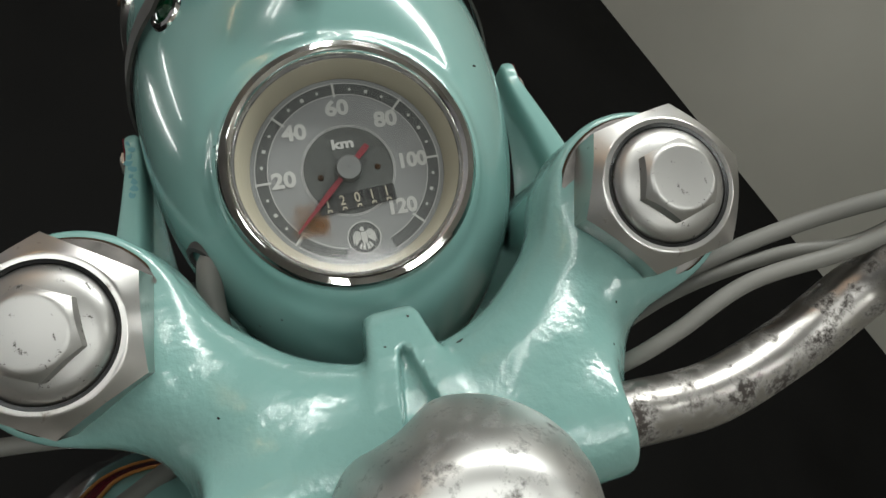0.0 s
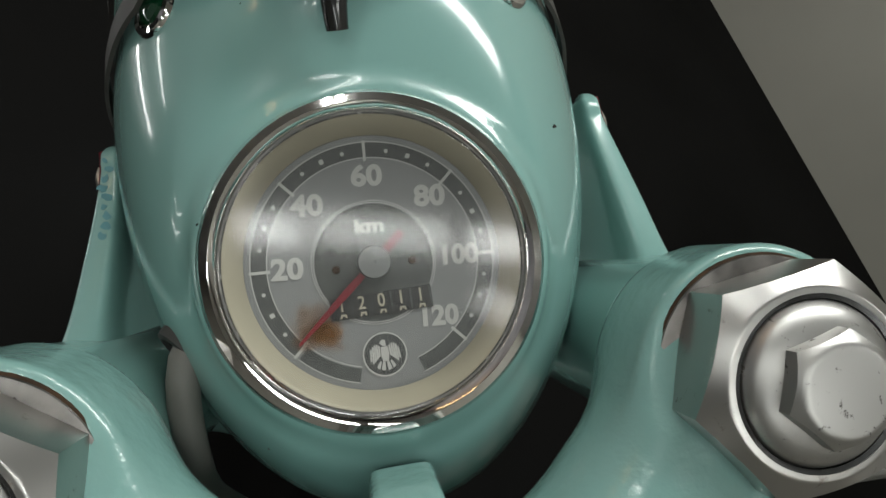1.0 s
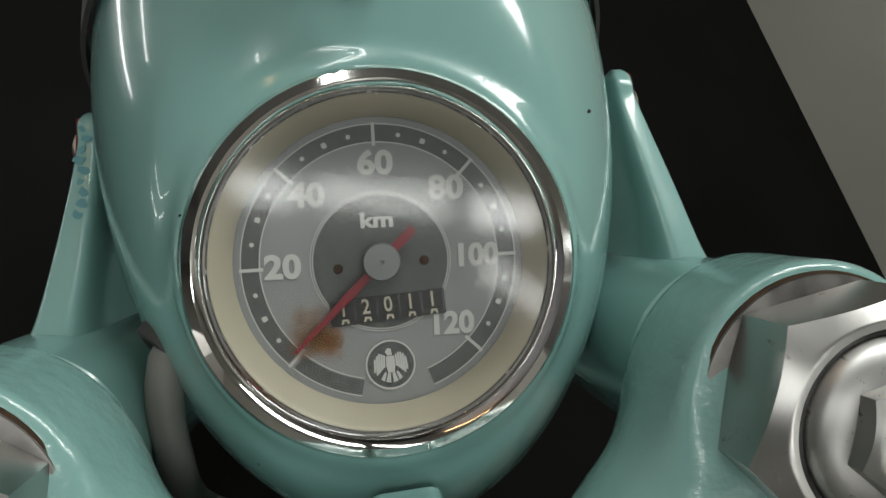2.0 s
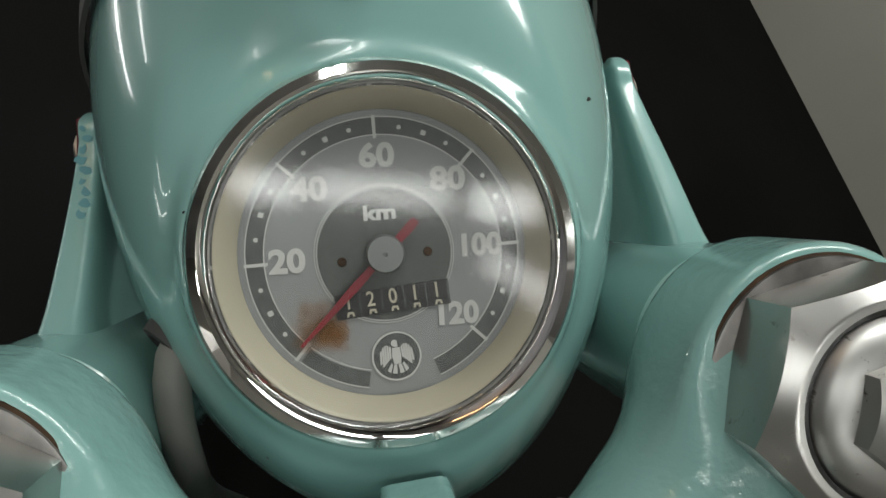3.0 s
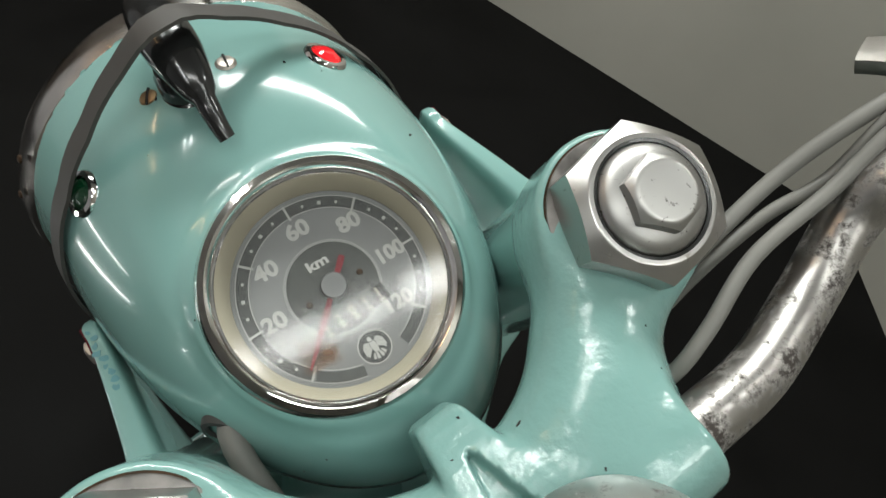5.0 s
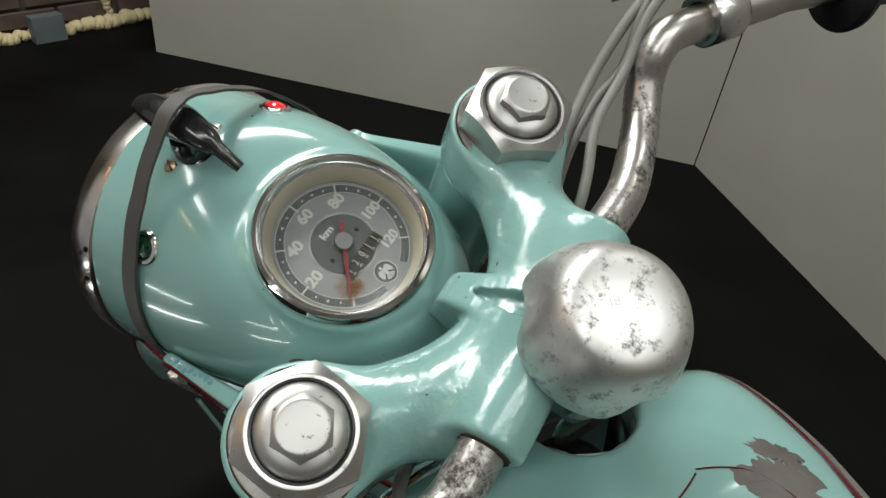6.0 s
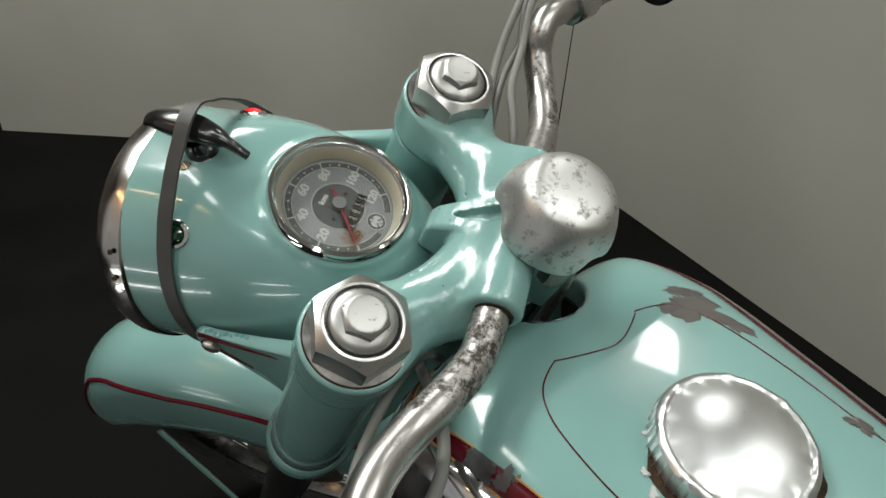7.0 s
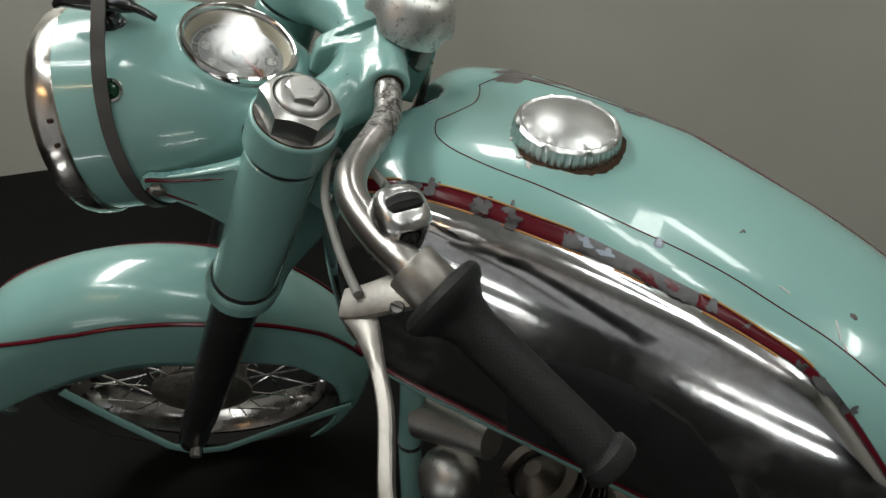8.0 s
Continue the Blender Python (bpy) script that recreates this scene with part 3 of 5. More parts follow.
# needle
na = at_speed(1.0)
needle = part("needle", slab([(-0.0125, -0.0011), (-0.0105, -0.0013), (0.0, -0.0009), (0.012, -0.00115), (0.0335, -0.0004), (0.0335, 0.0004), (0.012, 0.00115), (0.0, 0.0009), (-0.0105, 0.0013), (-0.0125, 0.0011)], 0.0006, DZ + 0.0028), M_NEEDLE, gauge, G @ pose(0, 0, 0, 0, 0, na), "faded red needle")
part("needle_hub", lathe([(0.0052, DZ + 0.001), (0.0052, DZ + 0.0044), (0.0048, DZ + 0.0050), (0.0006, DZ + 0.0051), (0.0005, DZ + 0.0046), (0, DZ + 0.0046)], 48), material("grey_hub", (0.15, 0.155, 0.155), 0.45, metal=0.3), gauge, G, "grey round needle hub")
rng = random.Random(5)


def blotch(radius, seed, points=22, rough=0.35, stretch=1.0):
    """An uneven outline round the origin."""
    r = random.Random(seed)
    ph = [r.uniform(0, 6.28) for _ in range(6)]
    out = []
    for k in range(points):
        a = 2 * math.pi * k / points
        q = radius * (1 + rough * sum(math.sin((j + 2) * a + ph[j]) / (j + 2) for j in range(6)) + rough * 0.3 * r.uniform(-1, 1))
        out.append((q * math.cos(a) * stretch, q * math.sin(a)))
    return out


for k, (x, y, r) in enumerate(((-0.0195, -0.0172, 0.0092), (-0.0170, -0.0195, 0.0058))):
    part("rust_stain", lathe([(r * 1.5, 0), (0, 0)], 32), soft_stain("rust_stain", (0.30, 0.135, 0.04), r, 0.3 + k), gauge, G @ pose(x, y, DZ + 0.0006 + 0.0001 * k), "brown rust stain on the dial")
for x, y in ((-0.0118, -0.0008), (0.0118, -0.0010)):
    part("dial_screw", moved(lathe([(0.0013, 0), (0.0011, 0.0005), (0, 0.0006)], 16), Matrix.Translation((x, y, DZ + 0.0003))), M_RUST, gauge, G)
glass_ob = part("gauge_glass", lathe([(0.0436, -0.0036), (0.036, -0.00345), (0.026, -0.00332), (0.013, -0.00325), (0, -0.00322)], 96), M_GLASS, gauge, G, "clear domed gauge glass")
if glass_ob.data.polygons[0].normal.z < 0:
    glass_ob.data.flip_normals()
glass_ob.visible_shadow = False

# warning lamps
for turn, s, lens_mat, lab in ((-40.1, 0.0483, M_GREENLENS, "small green warning lamp"), (38.4, 0.0519, M_REDLENS, "small glowing red warning lamp")):
    m = FORK @ facing(lamp_place(turn, s, 0.0925), lamp_normal(turn) + BACK * 0.02)
    ring = part("warning_lamp", lathe([(0.0105, -0.002), (0.0105, 0.0010), (0.0097, 0.0022), (0.0076, 0.0024), (0.0070, 0.0014), (0.0070, -0.001)], 40), M_CHROME, bike, m, lab)
    part("jewel", lathe([(0.0070, 0.001), (0.0060, 0.0030), (0.0036, 0.0043), (0, 0.0047)], 12), lens_mat, ring, m, smooth=15)

# switch key with its screws
base = part("light_switch", lathe([(0.0155, -0.004), (0.0155, 0.001), (0.0130, 0.003), (0.0115, 0.004), (0.0110, 0.012), (0.0095, 0.016), (0, 0.016)], 40), M_BLACK, bike, FORK @ facing((0.0, 0.150, -0.0775), LIFT), "black rotary light switch")
part("key_handle", sweep([(0.003, 0.194, -0.072), (0.003, 0.187, -0.0635), (0.002, 0.168, -0.0565), (0.001, 0.150, -0.0525), (0.0, 0.133, -0.0525), (-0.001, 0.123, -0.0545), (-0.001, 0.1165, -0.0570)], lambda u: 0.0030 + 0.0085 * math.sin(math.pi * min(1, u * 1.15 + 0.02)) ** 0.8 if u < 0.8 else 0.0046 - 0.006 * (u - 0.8), 20, 0.003, 0.75, up=(0, 0.3, 1)), M_BLACK, base, FORK, "glossy black pointed switch handle")
for x, y, z, spin, mt in ((-0.0158, 0.1565, -0.0770, 40, M_BRASS), (0.0190, 0.1525, -0.0745, 100, M_STEEL), (0.004, 0.1295, -0.0712, 10, M_STEEL)):
    m = FORK @ facing((x, y, z), LIFT + SIDE * x * 9, spin)
    sc = part("switch_screw", lathe([(0.0047, -0.003), (0.0047, -0.0004), (0.0036, 0.0008), (0, 0.0014)], 20), mt, bike, m, "small slotted screw")
    part("slot", slab([(-0.0042, -0.0005), (0.0042, -0.0005), (0.0042, 0.0005), (-0.0042, 0.0005)], 0.0010, 0.0005), M_BLACKPAINT_SHADE, sc, m, smooth=0)

# rubber strap round the headlamp
pts, nrm = [], []
keys = [(-180, 0.045, 0.0945), (-150, 0.045, 0.0945), (-120, 0.044, 0.0945), (-90, 0.042, 0.0945), (-60, 0.041, 0.0947), (-42, 0.0420, 0.0965), (-24, 0.046, 0.1050), (-10, 0.052, 0.1190), (-3, 0.054, 0.1270), (3, 0.053, 0.1270), (10, 0.049, 0.1180), (24, 0.0435, 0.1065), (39, 0.0415, 0.1000), (52, 0.0415, 0.0958), (75, 0.042, 0.0945), (110, 0.048, 0.0945), (150, 0.045, 0.0945)]
for k in range(144):
    a = -180 + 2.5 * k
    ka = [q[0] for q in keys] + [180]
    s = float(np.interp(a, ka, [q[1] for q in keys] + [0.045]))
    r = float(np.interp(a, ka, [q[2] for q in keys] + [0.0945]))
    pts.append(lamp_place(a, s, r))
    nrm.append(lamp_normal(a))
strap = part("rubber_strap", ribbon(pts, nrm, 0.0118, 0.0016, True), M_STRAP, None, FORK, smooth=30)
tagged(strap, "worn grey-black rubber strap wound round the headlamp and its switch", "strap")

# grommet and grey sleeve
part("grommet", moved(lathe([(0.0062, -0.003), (0.0092, -0.003), (0.0100, 0.0), (0.0092, 0.0030), (0.0070, 0.0034), (0.0062, 0.002)], 32), facing((-0.0675, 0.026, -0.098), (-0.70, -0.55, 0.40))), M_RUBBER, bike, FORK, "black rubber grommet")
part("wiring_sleeve", sweep([(-0.061, 0.031, -0.100), (-0.0665, 0.022, -0.093), (-0.0685, 0.008, -0.092), (-0.0690, -0.010, -0.097), (-0.0685, -0.028, -0.108), (-0.062, -0.048, -0.135)], 0.0056, 20), M_GREY, bike, FORK, "pale grey wiring sleeve")

# fork
def ear_line(y):
    """Middle height and half height of the headlamp ear at y."""
    q = min(1.0, y / 0.098)
    return q, -0.140 - 0.016 * q, 0.0515 * (1 - q) ** 1.25 + math.sqrt(max(1e-7, 0.0115 ** 2 - max(0.0, y - 0.098) ** 2))


def ear_lean(sx, q):
    """How far the ear leans to the middle; the headlamp sits a little off centre."""
    return 0.002 + (0.0060 * q if sx < 0 else -0.0045 * q - 0.0035 * math.sin(math.pi * min(1.0, q)))


def ear_mesh(sx):
    """A pressed ear, wide at the fork and narrow at its rounded tip, with its outer face set in between two flanges."""
    verts, faces, n, rows = [], [], 48, 54
    for i in range(rows):
        u = i / (rows - 1)
        y = 0.004 + 0.1054 * (1 - (1 - u) ** 1.6)
        q, mid, half = ear_line(y)
        wide = 0.0042 + 0.0062 * (1 - q) + 0.016 * max(0.0, 1 - y / 0.040) ** 2
        wide *= min(1.0, 0.35 + (0.1095 - y) / 0.006)
        half += 0.010 * max(0.0, 1 - y / 0.05) ** 2
        c = ear_lean(sx, q)
        for k in range(n):
            a = 2 * math.pi * k / n
            ca, sa = math.cos(a), math.sin(a)
            x = math.copysign(abs(ca) ** 0.42, ca)
            z = math.copysign(abs(sa) ** 0.42, sa)
            if x < 0 and abs(z) < 0.93:
                x *= 1 - 0.35 * min(1.0, (0.93 - abs(z)) / 0.12) * min(1.0, max(0.0, (y - 0.03) / 0.02))
            verts.append((-sx * (c + wide * x), y, mid + half * z))
    for i in range(rows - 1):
        for k in range(n):
            a, b = i * n + k, i * n + (k + 1) % n
            faces.append((a, b, b + n, a + n))
    faces += [tuple(range(n)), tuple(range(rows * n - n, rows * n))]
    return raw(verts, faces)


def fork_side(sx):
    x = 0.107 * sx
    at = FORK @ pose(x, 0, 0)
    nut = part("cap_nut", hexagon(0.0328, 0.0222, 0.0232, 0.0034, 0.42 if sx < 0 else 0.15, slope=0.62), M_NUT, bike, FORK @ pose(x, 0, -0.0342), "large polished hexagonal fork cap nut")
    part("washer", lathe([(0.02, -0.0372), (0.0331, -0.0372), (0.0336, -0.0362), (0.0330, -0.0346), (0.0321, -0.0343), (0.02, -0.0343)], 64), M_WASHER, nut, at)
    # brown dirt line that also stands in for the shaded gap round the washer
    part("grime_gap_ring", lathe([(0.033, -0.037), (0.0342, -0.037), (0.0339, -0.0356), (0.033, -0.0350)], 64), M_RUST, nut, at)
    part("seal_ring", lathe([(0.0219, -0.0125), (0.0233, -0.0122), (0.0233, -0.016), (0.0219, -0.016)], 48), M_BLACKPAINT_SHADE, nut, at)
    part("plug", lathe([(0.0, -0.0068), (0.006, -0.0070), (0.012, -0.0077), (0.0165, -0.0088), (0.0192, -0.0101), (0.0209, -0.0117), (0.0218, -0.0135), (0.0220, -0.016), (0.0, -0.016)], 64), M_ALU, nut, at)
    part("bolt_head", hexagon(0.0152, 0.0078, 0, 0.0016, 0.55 if sx < 0 else 0.25, 0.0005, slope=0.7), M_ALU, nut, FORK @ pose(x, 0, -0.0095))
    leg = part("fork_shroud", lathe([(0.0, -0.0780), (0.0325, -0.0780), (0.0335, -0.0790), (0.0335, -0.22), (0.0347, -0.268), (0.0340, -0.271), (0.0, -0.271)], 72), M_GREEN, bike, at, "turquoise fork shroud with headlamp ear")
    ear = part("headlamp_ear", ear_mesh(sx), M_GREEN, leg, at, smooth=50)
    part("seam", lathe([(0.0, -0.0690), (0.0318, -0.0690), (0.0318, -0.0790), (0, -0.0790)], 48), M_BLACKPAINT_SHADE, leg, at)
    part("lower_ring", lathe([(0.03, -0.266), (0.0352, -0.268), (0.0352, -0.2765), (0.03, -0.2765)], 48), M_BLACKPAINT_SHADE, leg, at)
    for k, path in enumerate(([0.106, 0.100, 0.085, 0.065, 0.040], [0.104, 0.095, 0.080, 0.060])):
        line = []
        for y in path:
            q, mid, half = ear_line(y)
            line.append((sx * (-ear_lean(sx, q) + 0.65 * (0.0042 + 0.0062 * (1 - q)) + 0.0003), y, mid + half * (0.62 if k == 0 else -0.70)))
        part("pinstripe", sweep(line, lambda u: 0.0021 * (1 - 0.75 * u), 8, 0.004), M_RED, ear, at)
    part("ear_bolt", moved(hexagon(0.0078, 0.0065, 0, 0.002), facing((sx * (0.0025 - ear_lean(sx, 1.0)), 0.095, -0.159), (sx, 0, 0), 20)), M_STEEL, ear, at, "tarnished hexagonal bolt")
    part("lower_collar", lathe([(0.0, -0.2755), (0.0365, -0.2755), (0.0380, -0.278), (0.0378, -0.290), (0.034, -0.300), (0.0, -0.300)], 48), M_GREEN, bike, at, "turquoise lower fork collar")
    part("fork_leg", lathe([(0.0, -0.288), (0.0270, -0.288), (0.0262, -0.5), (0.024, -0.675), (0.020, -0.710), (0.022, -0.720), (0.022, -0.752), (0.0, -0.752)], 48), M_BLACKPAINT_SHADE, bike, at, "black enamelled fork leg")


for sx in (-1, 1):
    fork_side(sx)
# flecks of older blue paint on the ear tip
M_OLDBLUE = material("old_blue_paint", (0.085, 0.235, 0.26), 0.5)
for k in range(9):
    y = 0.070 + 0.004 * k
    q = y / 0.098
    q, mid, half = ear_line(y)
    z = mid + half
    part("paint_fleck", moved(slab(blotch(0.0011 + 0.0009 * rng.random(), 40 + k, 9), 0.0003, 0), facing((-0.107 + ear_lean(-1, q) + rng.uniform(-0.002, 0.002), y, z + 0.0003), (0, 0.3 * (1 - q) + 0.1, 1))), M_OLDBLUE, bike, FORK)


def yoke_field(x, y, z):
    ax = np.abs(x)
    f = drum_field(ax, y, z, 0.107, 0, -0.0715, -0.0360, 0.0367, 0.003)
    f = blend(f, rod_field(ax, y, z, (0.092, -0.012, -0.054), (0.045, -0.056, -0.040), 0.025, 0.027), 0.018)
    f = blend(f, rod_field(ax, y, z, (0.0, -0.062, -0.038), (0.05, -0.058, -0.038), 0.026, 0.026), 0.014)
    cy, cz, end = np.where(x > 0, -0.0752, -0.0735), np.where(x > 0, -0.0205, -0.0135), np.where(x > 0, 0.0665, 0.0705)
    bar = -blend(0.0190 - np.sqrt((y - cy) ** 2 + (z - cz) ** 2), end - ax, 0.005)
    f = blend(f, bar, 0.012)
    wide = 0.0102 + 0.20 * np.clip(-0.02 - y, 0, 0.05)
    height = -0.0410 + np.interp(np.clip(-0.018 - y, 0, 0.06), [0, 0.004, 0.016, 0.03, 0.06], [0, 0.005, 0.0160, 0.0250, 0.037])
    inset = np.clip((0.0022 + 0.24 * np.clip(-0.031 - y, 0, 0.05) - ax) / 0.003, 0, 1) * np.clip((-0.030 - y) / 0.005, 0, 1)
    web = np.maximum(-blend(blend(wide - ax, (height - z) * 0.8, 0.004), -0.0175 - y, 0.004), -0.066 - z)
    f = blend(f, web, 0.004)
    f = f + 0.0056 * inset * inset * (3 - 2 * inset) * np.clip((z + 0.045) / 0.01, 0, 1)
    tube = np.sqrt((y - cy) ** 2 + (z - cz) ** 2) - 0.0121
    f = np.maximum(f, -np.maximum(tube, 0.05 - ax))
    lug = box_field(x, y, z, (0.0, -0.094, -0.017), (0.016, 0.009, 0.007), 0.005)
    return blend(f, lug, 0.008)


finish("top_yoke", sculpt(yoke_field, (-0.15, -0.12, -0.09), (0.15, 0.05, 0.03), 0.0018), M_CAST, bike, FORK, "thick turquoise painted top yoke casting")
for sx in (-1, 1):
    part("clamp_ring", moved(lathe([(0.0118, 0), (0.0134, 0.0), (0.0134, 0.0012), (0.0118, 0.0012)], 32), facing((-0.0702, -0.0735, -0.0135) if sx < 0 else (0.0662, -0.0752, -0.0205), (sx, 0, 0))), M_RUST, bike, FORK)
part("pinch_bolt", moved(hexagon(0.0122, 0.010, 0, 0.002), facing((-0.0215, -0.1035, -0.0115), (-0.72, -0.66, 0.22), 15)), M_WASHER, bike, FORK, "tarnished pinch bolt")
part("yoke_chip", moved(slab([(-0.0022, -0.0003), (0.0018, -0.0004), (0.0022, 0.0005), (-0.0016, 0.0007)], 0.0004, 0), facing((-0.070, -0.047, -0.0212), (-0.3, 0.1, 1), 60)), M_BLACKPAINT_SHADE, bike, FORK)


yoke_ob = bpy.data.objects["top_yoke"]
for ob, n, seed, x0, x1, y0, y1 in ((yoke_ob, 22, 3, -0.12, 0.12, -0.085, 0.0), (shell, 16, 4, -0.08, 0.085, -0.03, 0.17)):
    pick = random.Random(seed)
    bm = bmesh.new()
    bm.from_mesh(ob.data)
    tree = BVHTree.FromBMesh(bm)
    bm.free()
    for k in range(n):
        spot, nrm, _, _ = tree.ray_cast(Vector((pick.uniform(x0, x1), pick.uniform(y0, y1), 0.1)), Vector((0, 0, -1)))
        if spot and nrm.z > 0.35 and math.hypot(spot.x - 0.001, spot.y - 0.047) > 0.054:
            part("paint_speck", moved(slab(blotch(pick.uniform(0.0002, 0.0007), 300 + k, 10, 0.5, pick.uniform(1, 2.2)), 0.0002, 0), facing(spot, nrm, pick.uniform(0, 180))), M_BLACKPAINT_SHADE, ob, FORK, smooth=0)


def knob():
    """A domed knob with three shallow scallops in its skirt."""
    n, rows = 96, [(0.0, 0.0205), (0.010, 0.0204), (0.0195, 0.0198), (0.0240, 0.0186), (0.0275, 0.0160), (0.0310, 0.0105), (0.0345, 0.0030), (0.0370, -0.004), (0.0380, -0.009), (0.0381, -0.0140), (0.0371, -0.0145), (0.0355, -0.008), (0.0295, 0.004), (0.015, 0.010), (0.0, 0.012)]
    verts, faces = [], []
    for k in range(n):
        a = 2 * math.pi * k / n
        dip = max(0.0, math.cos(3 * a + 0.4)) ** 3
        for r, z in rows:
            w = min(1, max(0, (0.012 - z) / 0.03))
            q = r * (1 - 0.13 * dip * w) if r > 0.02 else r
            verts.append((q * math.cos(a), q * math.sin(a), z + (0.006 * dip if z < -0.0125 else 0)))
    m = len(rows)
    for k in range(n):
        for i in range(m - 1):
            a, b = k * m + i, ((k + 1) % n) * m + i
            faces.append((a, b, b + 1, a + 1))
    bm = raw(verts, faces)
    bmesh.ops.remove_doubles(bm, verts=bm.verts, dist=1e-6)
    return bm


KNOB = FORK @ pose(0.002, -0.0905, 0.0225) @ Matrix.Diagonal((1.1, 1.1, 1.1, 1))
dome = part("damper_knob", knob(), M_DOME, bike, KNOB, "domed aluminium knob, dull and stained")
part("castle_nut", hexagon(0.0155, 0.012, 0, 0.003), M_WASHER, dome, FORK @ pose(0, -0.080, -0.009))

# handlebar halves
def bar_line(sx):
    """Middle line of one half of the handlebar; the two halves sit a little differently in their clamps."""
    if sx < 0:
        half = [(0.045, -0.0735, -0.0135), (0.0725, -0.0730, -0.0138), (0.1018, -0.0715, -0.0165), (0.1325, -0.0595, -0.0125), (0.161, -0.0450, -0.0115), (0.1926, -0.0337, -0.0028), (0.2205, -0.0350, 0.0022), (0.258, -0.0530, 0.0105), (0.290, -0.0765, 0.0185), (0.385, -0.179, 0.0085)]
    else:
        half = [(0.042, -0.0745, -0.0175), (0.0698, -0.0758, -0.0225), (0.1079, -0.0781, -0.0290), (0.1500, -0.0700, -0.0335), (0.1790, -0.0560, -0.0240), (0.1930, -0.0500, -0.0100), (0.2100, -0.0525, -0.0045), (0.2395, -0.0697, -0.0060), (0.277, -0.0943, -0.0030), (0.302, -0.1160, 0.0030), (0.400, -0.2150, 0.0120)]
    return [(x * sx, y, z) for x, y, z in half]


for sx in (-1, 1):
    g0, g1 = (Vector((-0.297, -0.0835, 0.0185)), Vector((-0.399, -0.194, 0.007))) if sx < 0 else (Vector((0.320, -0.1342, 0.0060)), Vector((0.420, -0.2350, 0.0142)))
    d = (g1 - g0).normalized()
    bar = part("handlebar", sweep(bar_line(sx), 0.0118, 28, 0.004), M_OLDCHROME, bike, FORK, "chromed handlebar with flaking rusty patches")
    long = (g1 - g0).length
    grip = part("grip", moved(lathe([(0.0, -0.005), (0.024, -0.005), (0.0290, -0.003), (0.0312, 0.001), (0.0305, 0.005), (0.0275, 0.009), (0.0225, 0.013), (0.0188, 0.018), (0.0168, 0.024), (0.0156, 0.031)] + [(0.0152, 0.03 + (long - 0.045) * k / 6) for k in range(1, 7)] + [(0.0160, long - 0.013), (0.0184, long - 0.011), (0.0187, long - 0.003), (0.0174, long), (0.0, long)], 40), facing(g0, d)), M_GRIP, bar, FORK, "black ribbed rubber grip")
    verts, faces, na_, nl = [], [], 112, 150
    for i in range(nl + 1):
        z = 0.031 + (long - 0.047) * i / nl
        for k in range(na_):
            a = 2 * math.pi * k / na_
            r = 0.0153 + 0.0005 * min(abs(math.sin(14 * a + z * 838)), abs(math.sin(14 * a - z * 838))) * min(1, i / 4, (nl - i) / 4)
            verts.append((r * math.cos(a), r * math.sin(a), z))
    for i in range(nl):
        for k in range(na_):
            a, b = i * na_ + k, i * na_ + (k + 1) % na_
            faces.append((a, b, b + na_, a + na_))
    part("knurled_sleeve", moved(raw(verts, faces), facing(g0, d)), M_GRIP, grip, FORK)
    perch_at, along = g0 - d * 0.0155, d
    if sx > 0:
        perch_at, along = Vector((0.2440, -0.0705, -0.0045)), Vector((0.84, -0.54, 0.03)).normalized()
    perch = part("lever_perch", moved(lathe([(0.0115, -0.013), (0.0172, -0.013), (0.0182, -0.0115), (0.0182, 0.0115), (0.0175, 0.013), (0.0115, 0.013)], 36), facing(perch_at, along)), M_LEVER if sx < 0 else M_SWITCH, bar, FORK, "aluminium lever perch")


def flat_bar(points, widths, thick, normal):
    """A tapering flat bar along points; widths in step with them."""
    line = [Vector(p) for p in points]
    n, verts, faces = len(line), [], []
    nrm0 = Vector(normal).normalized()
    for i, q in enumerate(line):
        d = (line[min(i + 1, n - 1)] - line[max(i - 1, 0)]).normalized()
        nrm = (nrm0 - d * nrm0.dot(d)).normalized()
        side = d.cross(nrm)
        for k in range(12):
            a = 2 * math.pi * k / 12
            c, sn = math.cos(a), math.sin(a)
            verts.append(q + side * (widths[i] * math.copysign(abs(c) ** 0.6, c)) + nrm * (thick * math.copysign(abs(sn) ** 0.6, sn)))
    for i in range(n - 1):
        for k in range(12):
            a, b = i * 12 + k, i * 12 + (k + 1) % 12
            faces.append((a, b, b + 12, a + 12))
    faces += [tuple(range(12)), tuple(range(n * 12 - 12, n * 12))]
    return raw(verts, faces)


